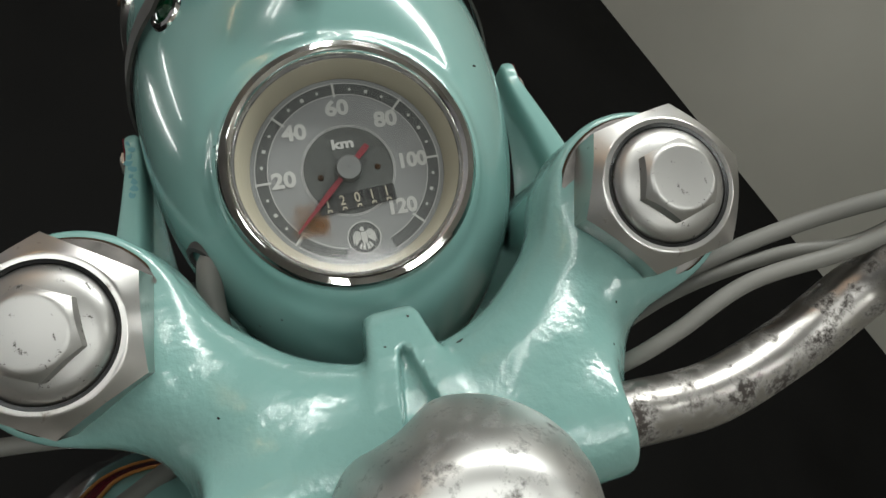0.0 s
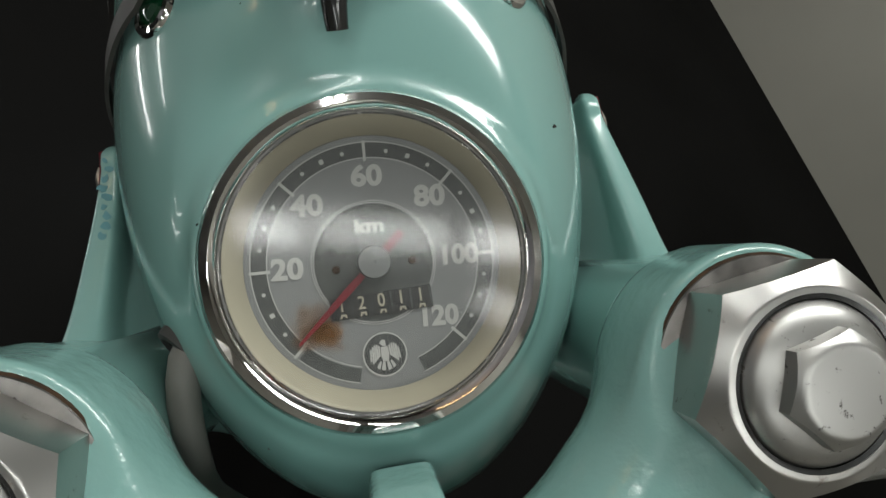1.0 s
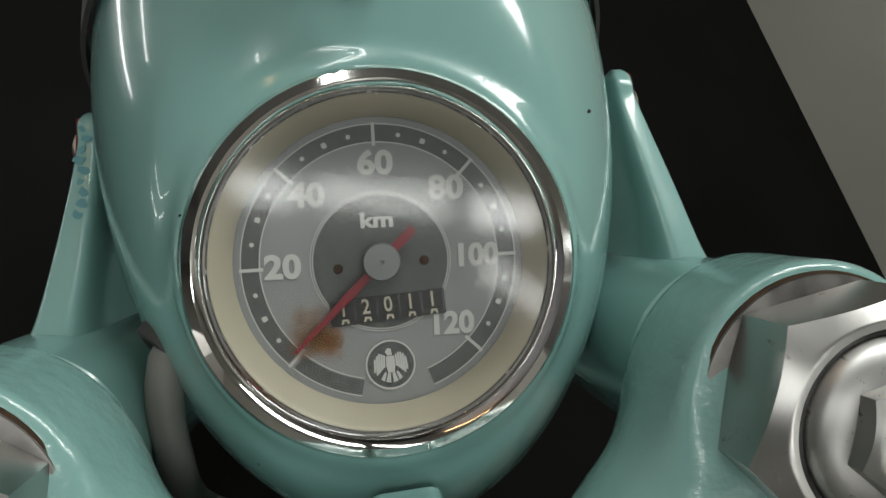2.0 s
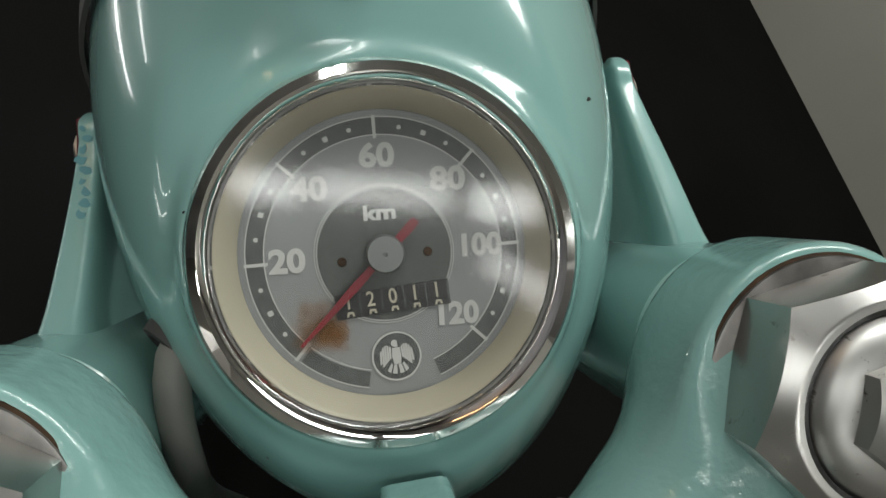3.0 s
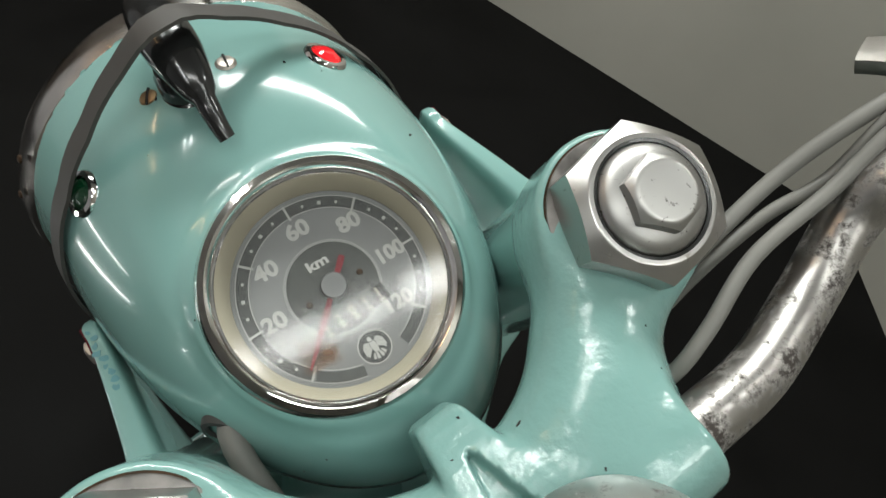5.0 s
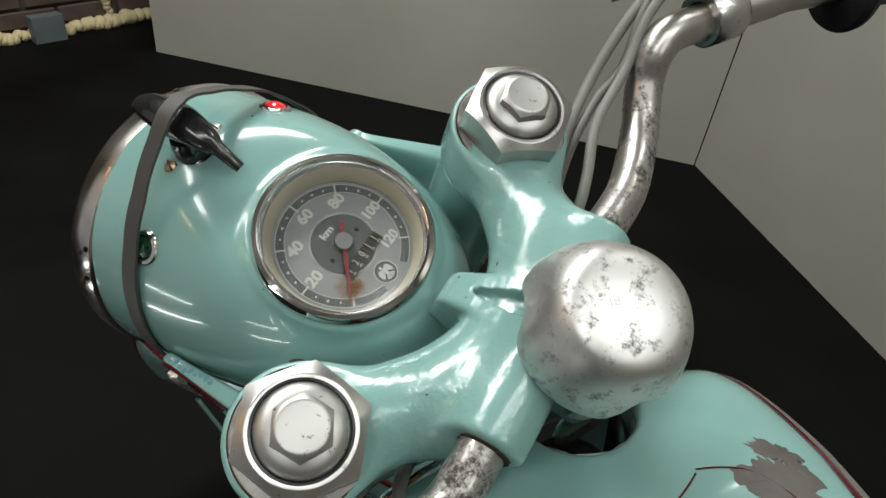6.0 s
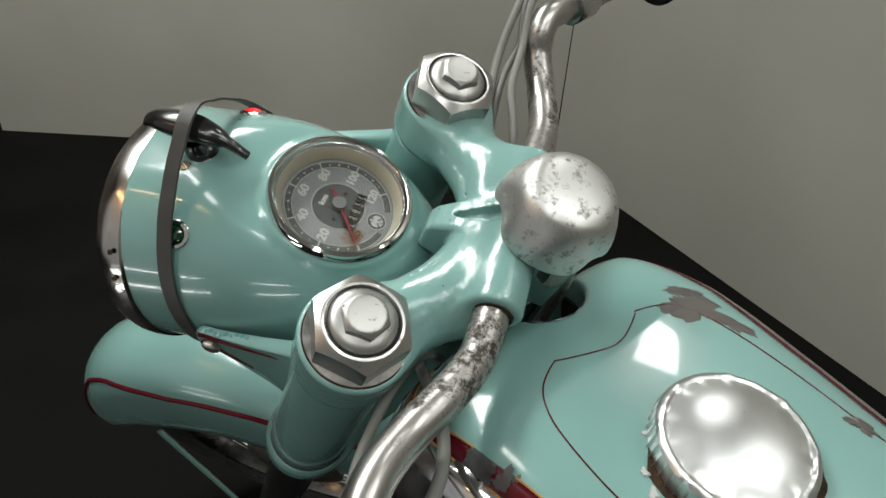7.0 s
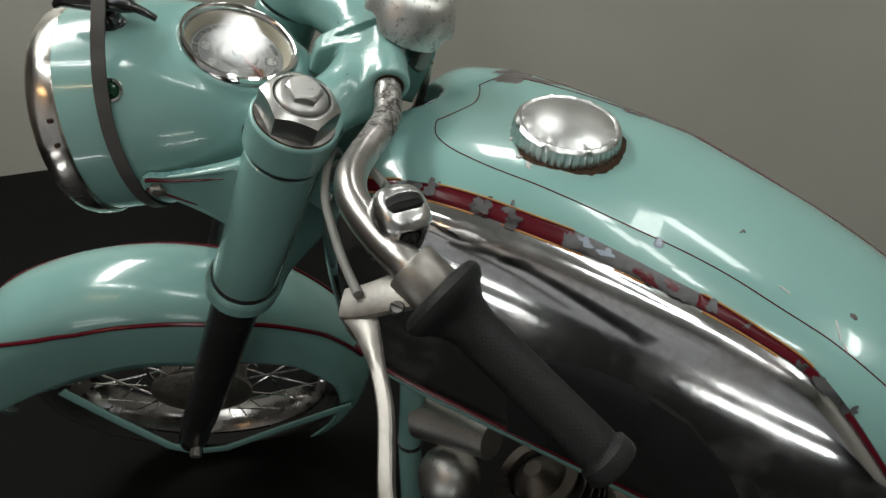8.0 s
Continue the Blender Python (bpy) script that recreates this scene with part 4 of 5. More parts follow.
for sx in (-1, 1):
    fl = lambda p: (p[0] * sx, p[1], p[2]) if sx < 0 else (p[0] - 0.043, p[1] + 0.030, p[2] + 0.010)
    part("perch_arm", flat_bar([fl(p) for p in smooth_line([(0.285, -0.071, 0.006), (0.284, -0.056, -0.010), (0.282, -0.043, -0.025), (0.279, -0.036, -0.033)], 0.004)], [0.0155 - 0.0045 * k / 12 for k in range(40)], 0.0048, (0.05 * sx, 0.7, 0.7)), M_LEVER, bike, FORK, "aluminium clutch lever bracket")
    lev = smooth_line([(0.287, -0.0445, -0.0295), (0.3000, -0.0480, -0.0260), (0.3277, -0.0524, -0.0216), (0.3571, -0.0553, -0.0187), (0.3847, -0.0546, -0.0194), (0.4102, -0.0536, -0.0204), (0.455, -0.058, -0.026)], 0.006)
    part("lever", flat_bar([fl(p) for p in lev], [0.0118 - 0.0068 * min(1, k / 6) for k in range(len(lev))], 0.0044, (0.05 * sx, 0.65, 0.75)), M_LEVER, bike, FORK, "dull aluminium hand lever")
    pv = part("pivot_screw", moved(lathe([(0.0048, -0.003), (0.0048, 0.001), (0.0040, 0.0022), (0, 0.0024)], 24), facing(fl((0.2985, -0.0600, 0.0010)), (-0.2 * -sx, 0.3, 0.9), 30)), M_WASHER, bike, FORK, "slotted dark pivot screw")
    part("slot", moved(slab([(-0.0044, -0.0006), (0.0044, -0.0006), (0.0044, 0.0006), (-0.0044, 0.0006)], 0.0009, 0.0018), facing(fl((0.2985, -0.0600, 0.0010)), (-0.2 * -sx, 0.3, 0.9), 30)), M_BLACKPAINT_SHADE, pv, FORK, smooth=0)
# dip switch on the bar
ez = Vector((-0.14, 0.10, 0.985)).normalized()
ex = Vector((-0.93, -0.36, 0.0))
ex = (ex - ez * ex.dot(ez)).normalized()
ey = ez.cross(ex)
DIP = Matrix(((ex.x, ey.x, ez.x, -0.2435), (ex.y, ey.y, ez.y, -0.0565), (ex.z, ey.z, ez.z, 0.0385), (0, 0, 0, 1)))


def switch_field(x, y, z):
    """An oval domed housing, wider at its foot, with a slot in its top and another in its end."""
    grow = 1 - 0.10 * np.clip(z / 0.03, -1, 0)
    plan = (((np.abs(x) / (0.0190 * grow)) ** 2.8 + (np.abs(y) / (0.0178 * grow)) ** 2.8) ** (1 / 2.8) - 1) * 0.016
    f = -blend(-plan, 0.0012 - z - 9.0 * (x * x + y * y), 0.007)
    f = np.maximum(f, -0.047 - z)
    f = carve(f, box_field(x, y, z, (-0.0015, 0, 0.003), (0.0062, 0.0124, 0.0044), 0.003), 0.001)
    return carve(f, box_field(x, y, z, (0.0205, -0.0015, -0.0165), (0.0050, 0.0074, 0.0115), 0.003), 0.001)


sw = finish("dip_switch", sculpt(switch_field, (-0.025, -0.023, -0.050), (0.025, 0.023, 0.005), 0.0013), M_SWITCH, bike, FORK @ DIP, "worn chromed dip switch housing")


def ribbed_slide(long, wide, ribs):
    """A low oval rubber slide with raised ribs across it."""
    verts, faces, rows, cols = [], [], 40, 12
    for i in range(rows + 1):
        u = -1 + 2 * i / rows
        half = wide * math.sqrt(max(0.0, 1 - u ** 4))
        for j in range(cols + 1):
            v = -1 + 2 * j / cols
            lift = 0.0042 * (1 - u * u) ** 0.5 * (1 - v ** 4) + 0.0007 * max(0.0, math.sin(math.pi * ribs * u)) * (1 - u * u) * (1 - v ** 6)
            verts.append((long * u, half * v, lift - 0.001))
    for i in range(rows):
        for j in range(cols):
            a = i * (cols + 1) + j
            faces.append((a, a + 1, a + cols + 2, a + cols + 1))
    return raw(verts, faces)


part("switch_slide", ribbed_slide(0.0070, 0.0128, 3), M_GRIP, sw, FORK @ DIP @ pose(-0.0015, 0, 0.0008), "black ribbed slide")
part("switch_slide", ribbed_slide(0.0070, 0.0105, 3), M_GRIP, sw, FORK @ DIP @ pose(0.0188, -0.0015, -0.0165, 0, 90, 0) @ pose(0, 0, 0, 0, 0, 90), "black ribbed slide")

# cables
for name, pts, r, mt in (
    ("clutch_cable", [(-0.281, -0.040, -0.016), (-0.25, -0.034, -0.026), (-0.21, -0.030, -0.040), (-0.17, -0.028, -0.052), (-0.12, -0.035, -0.066), (-0.08, -0.05, -0.09), (-0.05, -0.075, -0.15)], 0.0034, M_GREY),
    ("switch_cable", [(-0.238, -0.056, 0.010), (-0.205, -0.066, -0.016), (-0.165, -0.074, -0.036), (-0.125, -0.068, -0.060), (-0.09, -0.055, -0.095), (-0.06, -0.06, -0.15)], 0.0042, M_GREY),
    ("brake_cable", [(0.30, -0.040, 0.012), (0.25, -0.030, 0.004), (0.21, -0.025, -0.012), (0.173, -0.025, -0.030), (0.132, -0.030, -0.040), (0.100, -0.039, -0.056), (0.075, -0.055, -0.10), (0.05, -0.075, -0.15)], 0.0036, M_GREY),
    ("throttle_cable", [(0.29, -0.055, 0.022), (0.250, -0.040, 0.014), (0.210, -0.034, 0.000), (0.174, -0.040, -0.016), (0.133, -0.042, -0.022), (0.100, -0.053, -0.026), (0.080, -0.060, -0.036), (0.06, -0.07, -0.08), (0.04, -0.085, -0.14)], 0.0033, M_GREY),
    ("choke_cable", [(0.27, -0.035, 0.012), (0.22, -0.030, -0.004), (0.186, -0.038, -0.026), (0.155, -0.035, -0.034), (0.115, -0.040, -0.050), (0.08, -0.06, -0.10), (0.06, -0.07, -0.14)], 0.0030, M_GREY),
):
    part(name, sweep(pts, r, 12, 0.005), mt, bike, FORK, "pale grey cable sleeve")

# lower yoke and steering head
def lower_yoke(x, y, z):
    ax = np.abs(x)
    f = drum_field(ax, y, z, 0.107, 0, -0.300, -0.278, 0.0385, 0.004)
    f = blend(f, rod_field(ax, y, z, (0.095, -0.02, -0.283), (0.0, -0.075, -0.270), 0.020, 0.030), 0.02)
    return f


finish("lower_yoke", sculpt(lower_yoke, (-0.15, -0.12, -0.325), (0.15, 0.05, -0.22), 0.004), M_GREEN, bike, FORK, "turquoise lower yoke")
part("steering_head", lathe([(0.0, -0.055), (0.024, -0.055), (0.026, -0.060), (0.026, -0.075), (0.0225, -0.085), (0.0225, -0.25), (0.027, -0.262), (0.027, -0.275), (0, -0.275)], 48), M_GREEN, bike, FORK @ pose(0, -0.078, 0), "turquoise steering head tube")
for x, y0, r in ((-0.0105, -0.1275, 0.0045), (-0.0010, -0.1300, 0.0034)):
    part("control_rod", sweep([(x - 0.002, y0 + 0.008, -0.020), (x, y0, -0.060), (x + 0.003, y0 - 0.009, -0.14)], r, 10), M_STEEL, bike, FORK)

# ---- tank ----
TL = 4.6


def tank_right(y):
    """How far the tank reaches to its right of the frame's middle line."""
    return np.interp(-y, [0, 0.16, 0.25, 0.30, 0.37, 0.42, 0.5], [0.149, 0.152, 0.152, 0.137, 0.116, 0.098, 0.075])


def tank_middle(y):
    return (tank_right(y) - 0.143) / 2


def tank_round(y):
    return 3.1 + 1.3 / (1 + np.exp((-y - 0.11) / 0.035))


def tank_section(y):
    u = np.clip((y + 0.225) / 0.300, -1, 1)
    fac = np.sqrt(np.clip(1 - np.abs(u) ** 8, 1e-6, 1))
    top = -0.0715 - 0.13 * np.clip(-0.07 - y, 0, None) - 0.35 * np.clip(-0.15 - y, 0, None) ** 1.6 - 0.6 * np.clip(y + 0.02, 0, None) ** 1.5 - 4.0 * np.clip(y, 0, None) ** 1.5
    mid = -0.245 - 0.20 * np.clip(-0.1 - y, 0, None)
    low = -0.352 - 0.16 * np.clip(-y, 0, None)
    return (tank_right(y) + 0.143) / 2 * fac, top, mid, low, 0.35 + 0.65 * fac


def tank_field(x, y, z):
    w, top, mid, low, k = tank_section(y)
    h = np.where(z > mid, top - mid, mid - low) * k
    p = np.where(z > mid, tank_round(y), TL)
    f = (((np.abs(x - tank_middle(y)) / w) ** p + (np.abs(z - mid) / h) ** p) ** (1 / p) - 1) * 0.11
    f = np.maximum(f, np.abs(y + 0.225) - 0.298)
    slot = np.maximum(np.sqrt((x - 0.0155) ** 2 + np.clip(-(y - 0.006), 0, None) ** 2) - 0.031, -0.5 - z)
    return carve(f, slot, 0.005)


def tank_top(x, y, lift=0.0):
    """The place on the upper half of the tank over (x, y), and its normal."""
    def z_at(x, y):
        w, top, mid, low, k = tank_section(y)
        p = tank_round(y)
        return float(mid + (top - mid) * k * max(1e-6, 1 - min(0.99999, abs(x - tank_middle(y)) / w) ** p) ** (1 / p))
    z = z_at(x, y)
    e = 0.002
    nrm = Vector(((z_at(x - e, y) - z_at(x + e, y)) / (2 * e), (z_at(x, y - e) - z_at(x, y + e)) / (2 * e), 1)).normalized()
    return Vector((x, y, z)) + nrm * lift, nrm


def tank_side(y, z, side, lift=0.0):
    """The place on the flank at (y, z)."""
    w, top, mid, low, k = tank_section(y)
    h = ((top - mid) if z > mid else (mid - low)) * k
    p = tank_round(y) if z > mid else TL
    q = max(0.0, 1 - min(0.9999, abs(z - mid) / h) ** p) ** (1 / p)
    out = float(w * q)
    n = Vector((side * (max(out, 1e-4) / w) ** (p - 1) / w, 0, math.copysign((abs(z - mid) / h) ** (p - 1) / h, z - mid))).normalized()
    return Vector((float(tank_middle(y)) + side * out, y, z)) + n * lift, n


tank = finish("fuel_tank", sculpt(tank_field, (-0.16, -0.53, -0.46), (0.17, 0.085, -0.055), 0.0035), M_GREEN, bike, BIKE, "turquoise teardrop fuel tank with chipped paint")


BAND_Y = np.linspace(-0.06, 0.54, 301)
BAND_Z = np.interp(BAND_Y, [-0.03, 0.0, 0.03, 0.065, 0.0975, 0.134, 0.17, 0.206, 0.243, 0.274, 0.311, 0.344, 0.3844, 0.412, 0.432, 0.5], [-0.112, -0.096, -0.0900, -0.0862, -0.0886, -0.0948, -0.1022, -0.1098, -0.1200, -0.1292, -0.1396, -0.1513, -0.1676, -0.1874, -0.2076, -0.29])
BAND_Z = np.convolve(np.pad(BAND_Z, 12, mode="edge"), np.hanning(27)[1:-1] / np.hanning(27).sum(), mode="valid")


def band_top(y):
    return float(np.interp(-y, BAND_Y, BAND_Z))


def band_low(y):
    return band_top(y) - float(np.interp(-y, [0.0, 0.1, 0.2, 0.3, 0.45], [0.0080, 0.0093, 0.0100, 0.0076, 0.0060]))


def panel_low(y):
    return float(np.interp(-y, [-0.05, 0.0, 0.1, 0.2, 0.3, 0.5], [-0.285, -0.300, -0.318, -0.335, -0.352, -0.37]))


def flank_sheet(side, y0, y1, z_up, z_low, lift, rows=14, cols=60, swell=0.0):
    """A sheet laid on the flank between two heights given along y."""
    verts, faces = [], []
    for i in range(cols + 1):
        y = y0 + (y1 - y0) * i / cols
        a, b = z_up(y), z_low(y)
        for j in range(rows + 1):
            z = a + (b - a) * j / rows
            v = j / rows
            rise = 1 - max(0.0, 1 - v / 0.10) ** 2.2 if v < 0.10 else 1 + 0.25 * math.sin(math.pi * (v - 0.10) / 0.9) ** 2
            lf = lift + swell * rise * min(1, (1 - v) / 0.12) * min(1, i / 6, (cols - i) / 6) if 0 < j < rows and 0 < i < cols else lift * 0.3
            verts.append(tank_side(y, z, side, lf)[0])
    for i in range(cols):
        for j in range(rows):
            a = i * (rows + 1) + j
            faces.append((a, a + 1, a + rows + 2, a + rows + 1))
    return raw(verts, faces)


for side in (-1, 1):
    part("chrome_side_panel", flank_sheet(side, 0.062, -0.475, lambda y: band_low(y) + 0.0006, panel_low, 0.0022, 60, 110, 0.0055 if side < 0 else 0.002), M_SIDECHROME, tank, BIKE, "tarnished chrome tank side panel, its dark patches also standing in for mottled reflections")
    drop = 0.0 if side < 0 else 0.005
    part("bare_band", flank_sheet(side, 0.026, -0.465, lambda y: band_top(y) - drop, lambda y: band_low(y) - drop * 0.6, 0.0010, 6, 110), M_BARE, tank, BIKE, "bare tarnished metal where the red band has worn off")
    for y0, y1 in ((0.026, -0.056), (-0.074, -0.206), (-0.300, -0.392), (-0.412, -0.465)) if side < 0 else ((0.026, -0.465),):
        part("red_band", flank_sheet(side, y0, y1, lambda y: band_top(y) - drop - 0.0004, lambda y: band_low(y) - drop * 0.6 + 0.0006, 0.0016, 6, 40), M_RED, tank, BIKE, "dark red band with gold edges, flaking")
    for edge, runs in ((band_top, ((0.024, -0.056), (-0.088, -0.203), (-0.303, -0.386))), (band_low, ((0.024, -0.050), (-0.075, -0.124), (-0.148, -0.214), (-0.238, -0.262), (-0.306, -0.362)))) if side < 0 else ():
        for y0, y1 in runs:
            line = [tank_side(y0 + (y1 - y0) * k / 24, edge(y0 + (y1 - y0) * k / 24), side, 0.0014)[0] for k in range(25)]
            part("gold_edge", sweep(line, 0.0008, 6, 0.008), M_ORANGE, tank, BIKE)
    line = [tank_side(y, panel_low(y) - 0.001, side, 0.0018)[0] for y in [0.016 - 0.48 * k / 60 for k in range(61)]]
    part("lower_red_line", sweep(line, 0.0030, 8, 0.01), M_RED, tank, BIKE)
    verts, faces = [], []
    for k in range(61):
        y = 0.010 - 0.47 * k / 60
        p0 = tank_side(y, panel_low(y) - 0.002, side, 0.0005)[0]
        for dx, dz in ((0, 0), (0.001, -0.010), (-0.003, -0.019), (-0.010, -0.021), (-0.012, 0)):
            verts.append((p0.x + side * dx, y, p0.z + dz))
    for k in range(60):
        for q in range(5):
            a, b = k * 5 + q, k * 5 + (q + 1) % 5
            faces.append((a, b, b + 5, a + 5))
    faces += [tuple(range(5)), tuple(range(300, 305))]
    part("lower_edge", raw(verts, faces), M_GREEN, tank, BIKE, "turquoise lower edge of the tank")
    pad = flank_sheet(side, -0.160, -0.395, lambda y: float(np.interp(-y, [0.160, 0.166, 0.176, 0.1895, 0.2175, 0.25, 0.281, 0.3173, 0.3483, 0.368, 0.39], [-0.262, -0.226, -0.210, -0.199, -0.189, -0.1914, -0.1971, -0.2142, -0.2502, -0.291, -0.33])), lambda y: panel_low(y) + 0.006, 0.0105, 12, 50)
    part("knee_pad", pad, M_GRIP, tank, BIKE, "black textured rubber knee pad")
    edge = [(-0.031, -0.050), (-0.043, -0.0545), (-0.0555, -0.063), (-0.0655, -0.081), (-0.071, -0.117), (-0.0722, -0.165), (-0.0732, -0.205), (-0.0745, -0.248), (-0.0752, -0.281), (-0.0780, -0.318), (-0.0836, -0.3555), (-0.0885, -0.393), (-0.096, -0.4266), (-0.101, -0.45)]
    stripe = [(x, y) if side < 0 else (2 * float(tank_middle(y)) + 0.0055 - x, y - 0.006) for x, y in edge]
    part("pinstripe", sweep([tank_top(v.x, v.y, 0.0002)[0] for v in smooth_line([(x, y, 0) for x, y in stripe], 0.012)], 0.00055, 6, 0.01), M_RED, tank, BIKE)
arc = smooth_line([(-0.031, -0.050, 0), (-0.015, -0.0585, 0), (0.009, -0.0680, 0), (0.028, -0.0640, 0), (0.042, -0.0577, 0)], 0.008)
part("pinstripe", sweep([tank_top(v.x, v.y, 0.0002)[0] for v in arc], 0.00055, 6, 0.01), M_RED, tank, BIKE)


def on_tank(outline, x0, y0, lift, turn=0.0):
    """A thin fleck with that outline, laid over the tank's top at (x0, y0)."""
    c, sn = math.cos(radians(turn)), math.sin(radians(turn))
    ring = [(x0 + a * c - b * sn, y0 + a * sn + b * c) for a, b in outline]
    verts = [tank_top(x0, y0, lift)[0]]
    n = len(ring)
    for f in (0.35, 0.7, 1.0):
        verts += [tank_top(x0 + (a - x0) * f, y0 + (b - y0) * f, lift if f < 1 else lift * 0.2)[0] for a, b in ring]
    faces = [(0, 1 + k, 1 + (k + 1) % n) for k in range(n)]
    for r in range(2):
        faces += [(1 + r * n + k, 1 + r * n + n + k, 1 + r * n + n + (k + 1) % n, 1 + r * n + (k + 1) % n) for k in range(n)]
    return raw(verts, faces)


def on_flank(outline, y0, z0, lift, side=-1, turn=0.0):
    c, sn = math.cos(radians(turn)), math.sin(radians(turn))
    ring = [(y0 + a * c - b * sn, z0 + a * sn + b * c) for a, b in outline]
    n = len(ring)
    verts = [tank_side(y0, z0, side, lift)[0]]
    for f in (0.5, 1.0):
        verts += [tank_side(y0 + (a - y0) * f, z0 + (b - z0) * f, side, lift)[0] for a, b in ring]
    faces = [(0, 1 + k, 1 + (k + 1) % n) for k in range(n)]
    faces += [(1 + k, 1 + n + k, 1 + n + (k + 1) % n, 1 + (k + 1) % n) for k in range(n)]
    return raw(verts, faces)


for k, (x, y, r, st, tn) in enumerate(((0.082, -0.082, 0.0125, 1.7, -60), (0.074, -0.074, 0.009, 1.6, -30), (0.090, -0.104, 0.007, 2.2, -68), (0.091, -0.068, 0.008, 1.8, -55), (0.085, -0.200, 0.005, 2.2, -75))):
    part("bare_patch", on_tank(blotch(r, 70 + k, 60, 0.55, st), x, y, 0.0006 + 0.0001 * k, tn), M_PRIMER, tank, BIKE, "bare grey patch where paint has flaked")
for k, (x, y, r) in enumerate(((-0.0772, -0.2637, 0.0042), (-0.0290, -0.3182, 0.0016), (-0.032, -0.3165, 0.0009), (-0.060, -0.405, 0.0028))):
    part("paint_chip", on_tank(blotch(r, 90 + k, 24, 0.15), x, y, 0.0007), M_BRIGHT if r > 0.003 else M_PRIMER, tank, BIKE)
flake = random.Random(11)
for k in range(14):
    y = -0.062 - 0.14 * flake.random() if k < 10 else -0.30 - 0.12 * flake.random()
    r = flake.uniform(0.0008, 0.0026)
    part("flaked_spot", on_flank(blotch(r, 120 + k, 30, 0.8, 1.7), y, band_top(y) - flake.uniform(0.0, 0.0085), 0.0016 + 0.0001 * (k % 5), -1, flake.uniform(0, 50)), M_BARE, tank, BIKE)
for k, (y, r, st, drop, mt) in enumerate(((-0.212, 0.0022, 3.0, 0.0030, M_BRIGHT), (-0.230, 0.0016, 4.0, 0.0035, M_BRIGHT), (-0.206, 0.0030, 1.8, 0.0050, M_BARE), (-0.292, 0.0030, 2.6, 0.004, M_BARE), (-0.262, 0.0024, 3.6, 0.005, M_RED), (-0.282, 0.0018, 3.0, 0.003, M_RED), (-0.394, 0.0030, 2.2, 0.004, M_BARE), (-0.066, 0.0040, 2.0, 0.004, M_BARE), (-0.084, 0.0032, 1.8, 0.003, M_BARE), (-0.128, 0.0036, 1.8, 0.005, M_BARE), (-0.156, 0.0038, 1.9, 0.006, M_BARE), (-0.312, 0.0024, 2.0, 0.003, M_BARE), (-0.378, 0.0020, 1.8, 0.004, M_BARE))):
    turn = math.degrees(math.atan2(band_top(y + 0.01) - band_top(y - 0.01), 0.02))
    part("bare_flake", on_flank(blotch(r, 160 + k, 48, 0.5, st), y, band_top(y) - drop, 0.0023 + 0.0001 * k, -1, turn), mt, tank, BIKE)
for k, (x, y, long) in enumerate(((-0.078, -0.396, 0.010), (-0.088, -0.403, 0.004), (-0.068, -0.356, 0.006))):
    part("paint_scratch", on_tank(blotch(0.0009, 180 + k, 24, 0.5, long / 0.0012), x, y, 0.0006, 20 + 30 * k), M_WHITE, tank, BIKE)

# black plate and sheet stand in for shade in the steering slot, and its chipped rim
part("slot_shade_plate", slab([(0.0155 + 0.0295 * math.cos(radians(a)), 0.007 + 0.0295 * math.sin(radians(a))) for a in range(0, 360, 15)], 0.02, -0.170), M_BLACKPAINT_SHADE, bike, BIKE, "black plate standing in for the shade deep in the tank mouth")
shade_v, shade_f = [], []
for k in range(25):
    a = radians(172 + 196 * k / 24)
    for r, z in ((0.0303, -0.101), (0.0303, -0.30), (0.0280, -0.30), (0.0280, -0.101)):
        shade_v.append((0.0155 + r * math.cos(a), 0.006 + r * math.sin(a), z))
for k in range(24):
    for q in range(4):
        shade_f.append((k * 4 + q, k * 4 + (q + 1) % 4, k * 4 + 4 + (q + 1) % 4, k * 4 + 4 + q))
part("mouth_shade_sheet", raw(shade_v, shade_f), M_BLACKPAINT_SHADE, tank, BIKE, "black sheet standing in for the shade inside the tank mouth")
for a0, a1 in ((206, 226), (234, 262), (270, 283), (296, 318)):
    rim_line = [tank_top(0.0155 + 0.0328 * math.cos(radians(a)), 0.006 + 0.0328 * math.sin(radians(a)), -0.0006)[0] for a in range(a0, a1 + 1, 4)]
    part("chipped_rim", sweep(rim_line, lambda u: 0.0002 + 0.0004 * math.sin(math.pi * u) ** 2, 6, 0.003), M_BRIGHT, tank, BIKE)

# filler neck and cap
CAP = BIKE @ pose(-0.001, -0.163, -0.0690, 10.5, 0.5, 0) @ Matrix.Diagonal((0.955, 0.955, 1.0, 1))
part("rust_ring", on_tank(blotch(0.0488, 7, 72, 0.08), -0.003, -0.1655, 0.0005), M_RUST, tank, BIKE, "rusty stain round the filler")
for k, (x, y, r) in enumerate(((-0.056, -0.148, 0.0032), (-0.050, -0.137, 0.0026), (-0.030, -0.122, 0.0022))):
    part("paint_chip", on_tank(blotch(r, 190 + k, 20, 0.5), x, y, 0.0010), M_WHITE, tank, BIKE)
neck = part("filler_neck", lathe([(0.046, -0.034), (0.046, -0.018), (0.0485, -0.019), (0.0490, -0.022), (0.047, -0.024), (0.0515, -0.030), (0.053, -0.034)], 72), M_RUST, tank, CAP, "rusty filler neck")


